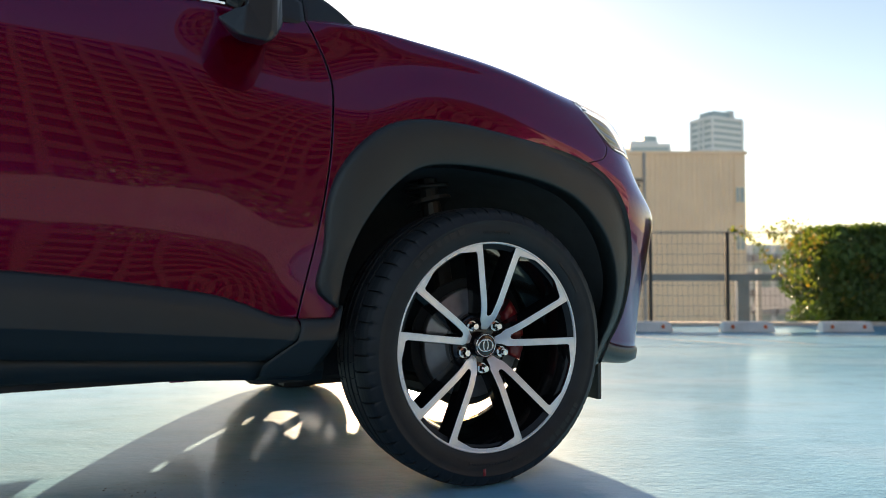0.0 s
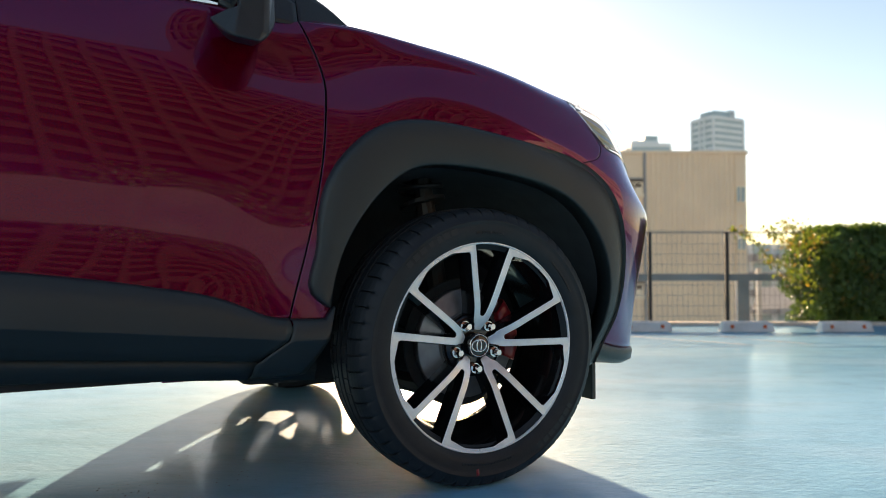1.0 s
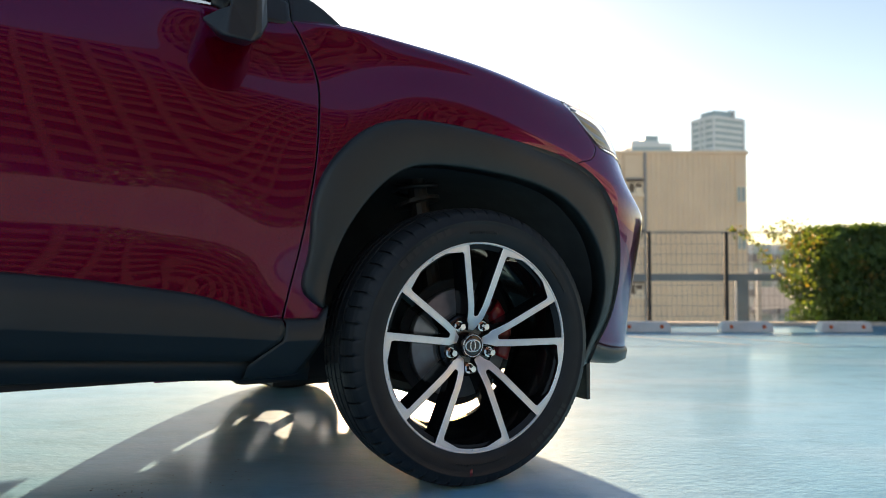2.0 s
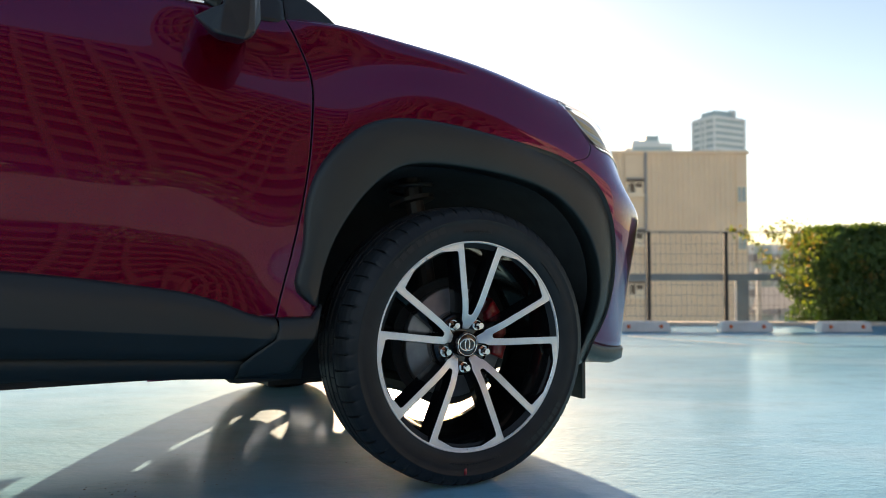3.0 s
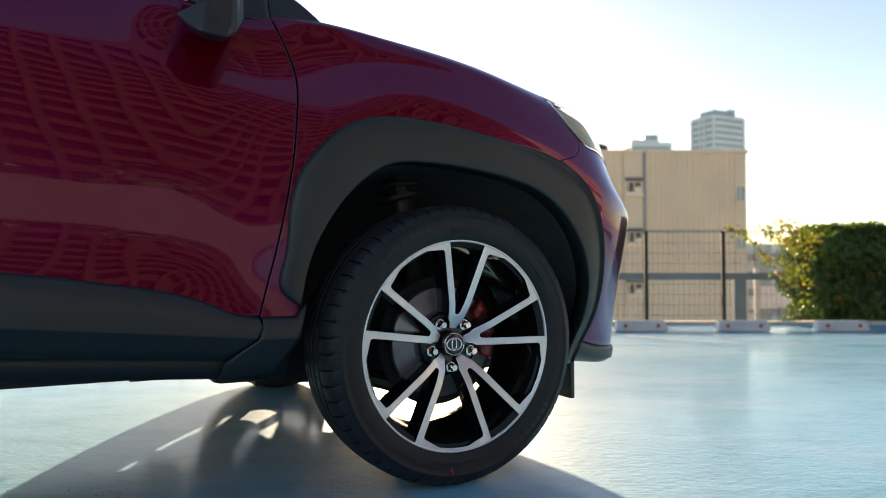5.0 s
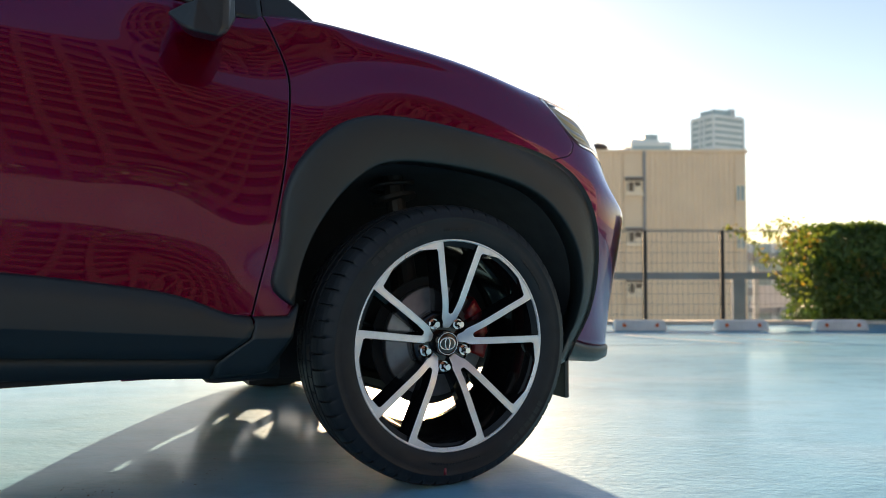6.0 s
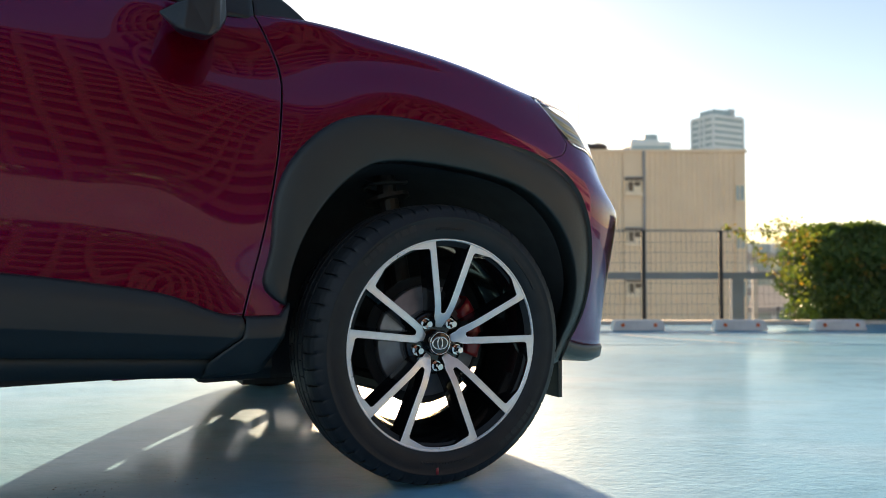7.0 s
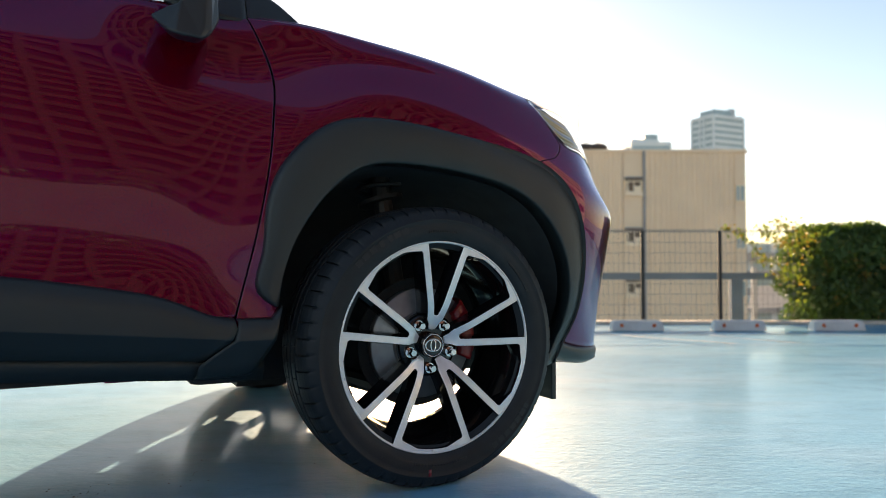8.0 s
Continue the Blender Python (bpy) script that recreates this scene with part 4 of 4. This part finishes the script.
# ---- fence ----
fence = tagged(new("mesh_fence"), "dark welded mesh fence with slim posts on the deck edge", "fence")
fence.matrix_world = pose(0, 10.0, -0.20) @ Matrix.Scale(1.063, 4)
bm = bmesh.new()
box(bm, -0.024, -0.02, 0, 0.024, 0.03, 1.20, 0.004)
box(bm, -0.027, -0.023, 1.195, 0.027, 0.033, 1.212, 0.003)
post_ob = part("post", bm, FENCEM, fence)
bm = bmesh.new()
for k in range(15):
    bar(bm, (0.035 + k * 0.0707, 0.035, 0.03), (0.035 + k * 0.0707, 0.035, 1.245), 0.0020, 5)
for k in range(9):
    z = 0.06 + k * 0.142
    bar(bm, (0.0, 0.030, z), (1.06, 0.030, z), 0.0026, 5)
for z in (1.215,):
    bar(bm, (0.0, 0.030, z), (1.06, 0.030, z), 0.007, 5)
for k in range(22):
    bar(bm, (0.02 + k * 0.048, 0.033, 1.20), (0.02 + k * 0.048, 0.045, 1.252), 0.004, 5)
panel_ob = tagged(part("wire_panel", bm, WIRE, fence), "fine welded wire mesh", kind="stuff")
for i in range(-9, 3):
    x = 2.85 + 1.06 * i
    if i == -9:
        post_ob.matrix_basis = pose(x, 0, 0)
        panel_ob.matrix_basis = pose(x, 0, 0)
    else:
        if i < 2:
            put("post", post_ob.data, fence, pose(x, 0, 0))
            tagged(put("wire_panel", panel_ob.data, fence, pose(x, 0, 0)), "fine welded wire mesh", kind="stuff")

simple("lower_roof", (-30, 10.3, -3.3, 30, 17.5, -3.0), CONCRETE, 0.01, "grey concrete roof below the deck edge", "roof", "structure")
# steel guard beam beyond the fence
beam = tagged(new("guard_beam"), "blue-grey steel guard beam on box posts behind the fence", "guard rail")
beam.matrix_world = pose(0, 11.5, -0.30)
bm = bmesh.new()
box(bm, -9, -0.04, 0.66, 6.6, 0.04, 0.775, 0.008)
part("rail", bm, STEELBLUE, beam)
for x in (-8.0, -4.9, -1.6, 1.7, 5.04):
    bm = bmesh.new()
    box(bm, x - 0.10, -0.03, -2.7, x + 0.10, 0.09, 0.66, 0.008)
    part("post", bm, STEELBLUE, beam)

# ---- hedge and creeper ----
def leaf_cloud(name, spots, size, mats, parent, label="", share=0.8):
    """Many small folded leaves at the given spots, each facing its own way."""
    rng = random.Random(5)
    verts, faces, fm = [], [], []
    for x, y, z, out in spots:
        s = size * rng.uniform(0.6, 1.3)
        d = (Vector((rng.gauss(0, 1), rng.gauss(0, 1), rng.gauss(0, 0.7))) + Vector(out) * 1.3).normalized()
        t = d.cross(Vector((rng.gauss(0, 1), rng.gauss(0, 1), rng.gauss(0, 1)))).normalized()
        b = d.cross(t)
        o = Vector((x, y, z))
        n = len(verts)
        verts += [o - t * s, o - t * 0.2 * s + b * s * 0.55 + d * 0.12 * s, o + t * s, o - t * 0.2 * s - b * s * 0.55 + d * 0.12 * s, o + t * 0.1 * s - d * 0.08 * s]
        faces += [(n, n + 4, n + 1), (n + 1, n + 4, n + 2), (n + 2, n + 4, n + 3), (n + 3, n + 4, n)]
        k = 0 if rng.random() < share else 1
        fm += [k] * 4
    return put(name, mesh_of(name, verts, faces, mats, fm, False), parent, None, label)


hedge = tagged(new("hedge"), "dense clipped green hedge with sunlit yellow-green leaves", "hedge")
hedge.matrix_world = pose(5.68, 10.2, -0.30) @ Matrix.Scale(1.05, 4)
rng = random.Random(11)


def hedge_top(x):
    return 1.37 + 0.05 * math.sin(x * 3.1) + 0.035 * math.sin(x * 7.7 + 1) - 0.22 * max(0, 0.25 - x) / 0.25


spots = []
for i in range(26000):
    x = 0.04 + rng.random() ** 1.25 * 4.2
    h = hedge_top(x)
    u = rng.random()
    if u < 0.55:
        z = rng.random() * h
        y = 0.06 * math.sin(x * 5 + z * 4) + 0.05 * math.sin(z * 9 + x * 2) + rng.gauss(0.04, 0.06)
        o = (0, -1, 0.2)
    elif u < 0.85:
        y, z = rng.random() * 1.1, h + rng.gauss(-0.02, 0.035)
        o = (0, 0, 1)
    else:
        y, z = rng.random() * 1.1, rng.random() * hedge_top(0.1)
        x = 0.10 + 0.07 * math.sin(z * 5.0 + 1) + 0.05 * math.sin(z * 13 + y * 4) + rng.gauss(0.0, 0.07)
        o = (-1, 0, 0.2)
    spots.append((x, y, z, o))
leaf_cloud("foliage", spots, 0.042, [LEAF, LEAF2], hedge, share=0.93)
# paler leaf clusters: patches of sun on the hedge, put into the colour
spots = []
for k in range(16):
    cx, cz = 0.12 + 0.95 * rng.random() ** 1.5, 0.12 + 1.0 * rng.random()
    for j in range(26):
        spots.append((cx + rng.gauss(0, 0.05), -0.06 + rng.gauss(0, 0.03), cz + rng.gauss(0, 0.05), (-0.3, -0.6, 0.5)))
leaf_cloud("sunlit_clusters", spots, 0.036, [LEAF2, LEAF3], hedge, "yellow-green leaf clusters with sunlight put into their colour", share=0.7)
# solid dark block stands in for the hedge's inside, closes see-through gaps
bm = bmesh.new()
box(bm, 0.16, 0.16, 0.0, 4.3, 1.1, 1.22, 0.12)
part("dark_filler", bm, BRANCH, hedge)
for k in range(5):
    bm = bmesh.new()
    bar(bm, (0.25 + k * 0.85, 0.5, -0.02), (0.28 + k * 0.85, 0.52, 0.6), 0.022, 8)
    part("stem", bm, BRANCH, hedge)

creeper = tagged(new("creeper"), "yellow-green creeper trailing from the hedge along the fence top", "climbing plant")
creeper.matrix_world = pose(0, 10.14, -0.20) @ Matrix.Scale(1.063, 4)
spots = []
SHOOTS = [((5.2, 0, 0.55), (4.75, -0.02, 0.75), (4.45, -0.04, 0.95), (4.28, -0.05, 1.14), (4.0, -0.06, 1.245)), ((5.2, 0, 0.9), (4.85, 0, 1.05), (4.62, -0.03, 1.17), (4.5, -0.05, 1.27)),
          ((5.2, 0, 0.4), (4.95, 0, 0.5), (4.72, -0.02, 0.66), (4.5, -0.03, 0.80)), ((5.3, 0, 1.1), (5.05, 0, 1.2), (4.9, 0, 1.27), (4.78, 0.05, 1.30))]
for k, sh in enumerate(SHOOTS):
    line = polyline(sh, 26)
    bm = bmesh.new()
    for a, b in zip(line[:-1], line[1:]):
        bar(bm, a, b, 0.004, 5)
    part("stem", bm, BRANCH, creeper)
    for j in range((230, 200, 90, 170)[k]):
        q = line[min(25, int(26 * rng.random()))]
        w = 0.07 * (1 - 0.5 * (5.3 - q[0]) / 1.3)
        spots.append((q[0] + rng.gauss(0, w), q[1] + rng.gauss(0, 0.03), q[2] + rng.gauss(0, w), (0, -0.6, 0.2)))
leaf_cloud("leaves", spots, 0.03, [LEAF2, LEAF3], creeper)


# ---- far buildings ----
def ribbed_wall(x0, x1, z0, z1, y, pitch, depth):
    verts, x = [], x0
    while x < x1:
        for dx, dy in ((0.0, 0.0), (0.35, 0.0), (0.5, depth), (0.85, depth)):
            xx = min(x + dx * pitch, x1)
            verts += [(xx, y + dy, z0), (xx, y + dy, z1)]
        x += pitch
    verts += [(x1, y, z0), (x1, y, z1)]
    return verts, grid_faces(len(verts) // 2, 2)


hall = tagged(new("beige_building"), "large beige building with ribbed cladding and few windows", "building")
hall.matrix_world = pose(0, 80, 0)
for x0, x1 in ((12.0, 21.2), (23.75, 34.2)):
    put("ribbed_wall", mesh_of("ribbed_wall", *ribbed_wall(x0, x1, -14, 14.45, 0, 0.62, 0.10), BEIGE, None, False), hall)
bm = bmesh.new()
box(bm, 12, 0.15, -14, 35.6, 22, 14.3)
part("wall", bm, BEIGE, hall)
bm = bmesh.new()
box(bm, 21.2, 0.02, -14, 23.45, 0.2, 14.3)
part("stair_bay", bm, BEIGE, hall)
bm = bmesh.new()
box(bm, 11.8, -0.12, 14.3, 35.75, 0.5, 14.7, 0.05)
part("parapet", bm, BEIGE, hall)
bm = bmesh.new()
bar(bm, (23.6, -0.1, -14), (23.6, -0.1, 14.5), 0.17, 8)
part("downpipe", bm, GREYM, hall)


def window_unit(parent, x0, x1, z0, z1, y, glass_mat, bars, wide=0.12, blind=0.0, ledge=True):
    """A window with a raised surround, upright bars, a half-drawn blind and, if asked, a sill and a hood."""
    verts = [(x, yy, z) for yy in (y - 0.14, y + 0.05) for k in (0, wide)
             for x, z in ((x0 + k, z0 + k), (x1 - k, z0 + k), (x1 - k, z1 - k), (x0 + k, z1 - k))]
    faces = []
    for i in range(4):
        j = (i + 1) % 4
        faces += [(i, j, 4 + j, 4 + i), (8 + j, 8 + i, 12 + i, 12 + j), (j, i, 8 + i, 8 + j), (4 + i, 4 + j, 12 + j, 12 + i)]
    f = put("window", mesh_of("window", verts, faces, HALLFRAME, None, False), parent)
    for q in bars:
        bm = bmesh.new()
        xm = x0 + (x1 - x0) * q
        box(bm, xm - 0.05, y - 0.10, z0 + wide + 0.002, xm + 0.05, y + 0.04, z1 - wide - 0.002)
        part("mullion", bm, HALLFRAME, f)
    bm = bmesh.new()
    box(bm, x0 + 0.06, y, z0 + 0.06, x1 - 0.06, y + 0.04, z1 - 0.06)
    part("pane", bm, glass_mat, f)
    if blind:
        bm = bmesh.new()
        box(bm, x0 + (x1 - x0) * 0.58, y - 0.03, z0 + 0.1, x1 - 0.1, y - 0.005, z0 + (z1 - z0) * blind)
        part("blind", bm, HALLFRAME, f)
    if ledge:
        bm = bmesh.new()
        box(bm, x0 - 0.1, y - 0.3, z0 - 0.42, x1 + 0.15, y, z0 - 0.02, 0.03)
        part("sill", bm, HALLFRAME, f)
        bm = bmesh.new()
        box(bm, x0 - 0.1, y - 0.5, z1 + 0.28, x1 + 0.15, y, z1 + 0.42)
        part("hood", bm, GREYM, f)
        # dark brown strip drawn in as the shade under the hood
        bm = bmesh.new()
        box(bm, x0 - 0.05, y - 0.08, z1 + 0.02, x1 + 0.1, y + 0.02, z1 + 0.28)
        part("hood_shade", bm, HALLPANE, f)
    return f


for z, drawn in ((9.65, 0.55), (3.75, 0.45), (-2.25, 0.5), (-8.25, 0.5)):
    window_unit(hall, 21.4, 23.3, z, z + 1.35, -0.02, HALLPANE, (0.16, 0.52), 0.12, drawn)
for z in (8.6, 3.0, -2.6):
    window_unit(hall, 34.35, 35.5, z, z + 1.9, 0.10, TOWERG, (0.45,), 0.1, 0.0, False)
bm = bmesh.new()
for x in (15.5, 17.8, 19.4):
    bmesh.ops.create_uvsphere(bm, u_segments=14, v_segments=8, radius=0.9, matrix=Matrix.Translation((x, 5, 15.75)) @ Matrix.Diagonal((1.3, 1, 0.7, 1)))
part("roof_tank", bm, FENCEM, hall)


def tower(name, at, wide, deep, low, top, floors, label, crown):
    """A tower whose near corner stands at `at`, with a band for each floor and slim corner piers."""
    t = tagged(new(name), label, "building")
    t.matrix_world = at
    bm = bmesh.new()
    box(bm, 0.5, 0.5, -14, wide - 0.5, deep - 0.5, top - 0.6)
    part("glazing", bm, TOWERG, t)
    h = (top - low) / floors
    for k in range(floors + 1):
        bm = bmesh.new()
        z = low + k * h
        box(bm, 0, 0, z - h * 0.30, wide, deep, z + h * 0.22)
        part("floor_band", bm, TOWERM, t)
    for x, y in ((0.0, 0.0), (wide, 0.0), (0.0, deep), (0.0, deep * 0.42), (0.0, deep * 0.62)):
        bm = bmesh.new()
        box(bm, x - 0.5, y - 0.5, low - 4, x + 0.5, y + 0.5, top)
        part("pier", bm, TOWERM, t)
    for a, b, z0, z1, dark in crown:
        bm = bmesh.new()
        box(bm, a, 3, top + z0, b, deep - 3, top + z1)
        part("roof_storey", bm, TOWERG if dark else TOWERM, t)
    return t


tw = tower("tower_block", pose(158.7, 400, 0, 0, 0, 25), 24.5, 17.0, 40, 91.8, 14, "tall pale grey tower block with window bands, hazy", [(2, 23, 0, 1.6, 0), (4, 20, 1.6, 4.6, 1), (17, 21, 1.6, 6.0, 0)])
bm = bmesh.new()
bar(bm, (19.5, 8, 92), (19.5, 8, 98), 0.3, 5)
bar(bm, (5, 8, 92), (5, 8, 96), 0.2, 5)
part("mast", bm, GREYM, tw)
tower("office_tower", pose(110.3, 400, 0), 23.1, 25.0, 40, 75.0, 8, "pale grey office tower with a stepped roof, hazy", [(1, 17.2, 0, 3.0, 0), (8.7, 16.5, 3.0, 6.0, 1)])
mast = tagged(new("radio_mast"), "thin pale radio mast far away", "mast")
bm = bmesh.new()
bar(bm, (79.4, 400, -14), (79.4, 400, 100), 0.5, 6)
bar(bm, (79.4, 400, 100), (79.4, 400, 128), 0.22, 6)
part("pole", bm, GREYM, mast)

flats = tagged(new("apartment_block"), "grey apartment block with rows of balconies", "building")
flats.matrix_world = pose(0, 120, 0)
bm = bmesh.new()
box(bm, 50, 0.8, -14, 92, 14, 5.3)
part("wall", bm, TOWERM, flats)
for k in range(6):
    for j in range(10):
        bm = bmesh.new()
        x, z = 50.3 + j * 4.1, -13 + k * 3.05
        box(bm, x, -0.6, z, x + 3.7, 0.8, z + 1.2)
        part("balcony", bm, GREYM, flats)
        bm = bmesh.new()
        box(bm, x + 0.3, 0.7, z + 1.25, x + 3.4, 0.82, z + 2.9)
        part("window", bm, TOWERG, flats)

canopy = tagged(new("canopy"), "pale metal canopy on posts below the deck edge", "canopy")
canopy.matrix_world = pose(0, 15, -0.17)
bm = bmesh.new()
vs = [bm.verts.new(c) for c in ((6.75, 0, -0.15), (9.5, 0, -0.05), (12.0, 4, 0.35), (8.75, 4, 0.25))]
bm.faces.new(vs)
bmesh.ops.solidify(bm, geom=bm.faces[:], thickness=0.08)
part("roof", bm, PALE, canopy)
for x in (6.85, 8.6):
    bm = bmesh.new()
    box(bm, x, -0.1, -2.65, x + 0.09, 0.0, 0.75)
    part("post", bm, PALE, canopy)

# ---- what stands behind and beside the camera ----
office = tagged(new("office_building"), "tall office building with a grid of sunshades and piers", "building")
office.matrix_world = pose(30, -46, 0, 0, 0, 14)
bm = bmesh.new()
box(bm, -20, -18, -14, 46, -0.7, 52)
part("glazing", bm, OFFGLASS, office)
for k in range(27):
    bm = bmesh.new()
    x = -20 + k * 2.5
    box(bm, x - 0.30, -0.8, -14, x + 0.30, 0.25, 52.5)
    part("pier", bm, OFFWALL, office)
for k in range(18):
    bm = bmesh.new()
    z = -10.5 + k * 3.5
    box(bm, -20, -0.8, z, 46, 0.0, z + 1.5)
    part("sunshade", bm, OFFWALL, office)
bm = bmesh.new()
box(bm, -20.3, -18.3, 51.9, 46.3, 0.1, 53.6)
part("parapet", bm, OFFWALL, office)

side_block = tagged(new("side_building"), "sunlit beige apartment building with dark balcony bands", "building")
side_block.matrix_world = pose(40, -7, 0, 0, 0, -20)
bm = bmesh.new()
box(bm, 0.9, -14, -14, 12, 14, 13.2)
part("wall", bm, OFFGLASS, side_block)
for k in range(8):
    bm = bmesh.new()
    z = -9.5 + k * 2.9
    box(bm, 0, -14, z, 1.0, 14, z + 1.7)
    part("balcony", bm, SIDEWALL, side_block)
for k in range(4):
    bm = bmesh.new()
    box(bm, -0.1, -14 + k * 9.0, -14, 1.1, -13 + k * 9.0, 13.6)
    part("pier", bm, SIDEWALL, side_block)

# worn bay lines and a drain joint on the deck
LINE_A = mat("faded orange line paint", (0.40, 0.47, 0.50), 0.6, spec=0.03, vary=0.35, vary_scale=9)
JOINT = mat("dark joint filler", (0.16, 0.20, 0.22), 0.8, spec=0.03, vary=0.3, vary_scale=6)


def deck_strip(name, a, b, w, mats, label, lift=0.0012):
    (x0, y0), (x1, y1) = a, b
    d = Vector((x1 - x0, y1 - y0)).normalized()
    nx, ny = -d.y * w / 2, d.x * w / 2
    n = 30
    verts = []
    for i in range(n):
        f = i / (n - 1)
        x, y = x0 + (x1 - x0) * f, y0 + (y1 - y0) * f
        for sg in (-1, 1):
            verts.append((x + sg * nx, y + sg * ny, drop(y + sg * ny) + lift))
    ob = solid(put(name, mesh_of(name, verts, grid_faces(n, 2, True), mats, None, False)), 0.0008)
    return tagged(ob, label, "line marking", kind="structure")


deck_strip("bay_line", (2.22, 8.1), (2.46, 5.5), 0.10, LINE_A, "faded orange parking bay line")
deck_strip("bay_line", (3.26, 8.1), (3.02, 5.6), 0.06, LINE_A, "faded orange parking bay line")
deck_strip("joint_strip", (-12.0, 8.02), (14.0, 8.10), 0.09, JOINT, "dark joint across the deck")

parapet = simple("parapet_wall", (-24, -14.2, -0.4, 24, -13.95, 1.05), DULL, 0.02, "plain concrete parapet at the deck edge", "parapet", "structure")


# out of view: a dark edge added for the car's front to reflect
simple("unseen_kerb", (15.0, -13.9, -0.4, 15.3, 9.6, 0.10), DULL, 0.02, "low dark concrete kerb added out of view for reflections in the car", "kerb", "structure")


def tree(x, y, z, h, r, seed, label):
    rg = random.Random(seed)
    t = tagged(new("street_tree"), label, "tree", "street trees")
    t.matrix_world = pose(x, y, z)
    bm = bmesh.new()
    bmesh.ops.create_cone(bm, cap_ends=True, segments=8, radius1=0.22, radius2=0.1, depth=h * 0.6, matrix=Matrix.Translation((0, 0, h * 0.3)))
    for k in range(6):
        a = k * 1.05 + rg.random()
        bar(bm, (0, 0, h * (0.38 + 0.03 * k)), (math.cos(a) * r * 0.7, math.sin(a) * r * 0.7, h * (0.62 + 0.04 * k)), 0.05, 6)
    part("trunk", bm, BRANCH, t)
    lobes = [(rg.gauss(0, r * 0.4), rg.gauss(0, r * 0.4), h * 0.72 + rg.gauss(0, h * 0.09), r * rg.uniform(0.35, 0.6)) for _ in range(12)]
    sp = []
    for _ in range(1600):
        lx, ly, lz, lr = rg.choice(lobes)
        d = Vector((rg.gauss(0, 1), rg.gauss(0, 1), rg.gauss(0, 0.8))).normalized()
        q = lr * rg.uniform(0.75, 1.05)
        sp.append((lx + d.x * q, ly + d.y * q, lz + d.z * q * 0.8, tuple(d)))
    leaf_cloud("crown", sp, 0.24, [LEAF, LEAF2], t)


for k, (x, y, h) in enumerate(((2, -22, 16.6), (8, -21, 15.9), (13.5, -23, 17.2), (19, -21, 16.2), (-5, -22, 16.0), (25, -20, 17.0))):
    tree(x, y, -14, h + 2.0, 2.6, 30 + k, "broad green street tree below the parapet")


# loose grit lying on the deck
GRIT = mat("dark grit", (0.06, 0.055, 0.05), 0.9, vary=0.3, vary_scale=40)
rg = random.Random(77)
gverts, gfaces = [], []
centres = [(-0.72, 1.62, 0.05, 22), (-0.55, 1.75, 0.07, 14), (-0.5, 2.0, 0.3, 12)]
for cx, cy, sp_, n in centres:
    for _ in range(n):
        x, y, r = rg.gauss(cx, sp_), rg.gauss(cy, sp_ * 0.7), rg.uniform(0.0008, 0.0026)
        if y < 1.05:
            continue
        z = drop(y)
        k = len(gverts)
        for q in range(5):
            a = 2 * math.pi * q / 5 + rg.random()
            gverts.append((x + r * math.cos(a) * rg.uniform(0.7, 1.5), y + r * math.sin(a), z + 0.0004))
        gverts.append((x, y, z + r * rg.uniform(0.6, 1.1)))
        gfaces += [(k + q, k + (q + 1) % 5, k + 5) for q in range(5)] + [tuple(range(k + 4, k - 1, -1))]
tagged(put("grit", mesh_of("grit", gverts, gfaces, GRIT, None, False)), "loose dark grit scattered on the deck", "grit", kind="stuff")
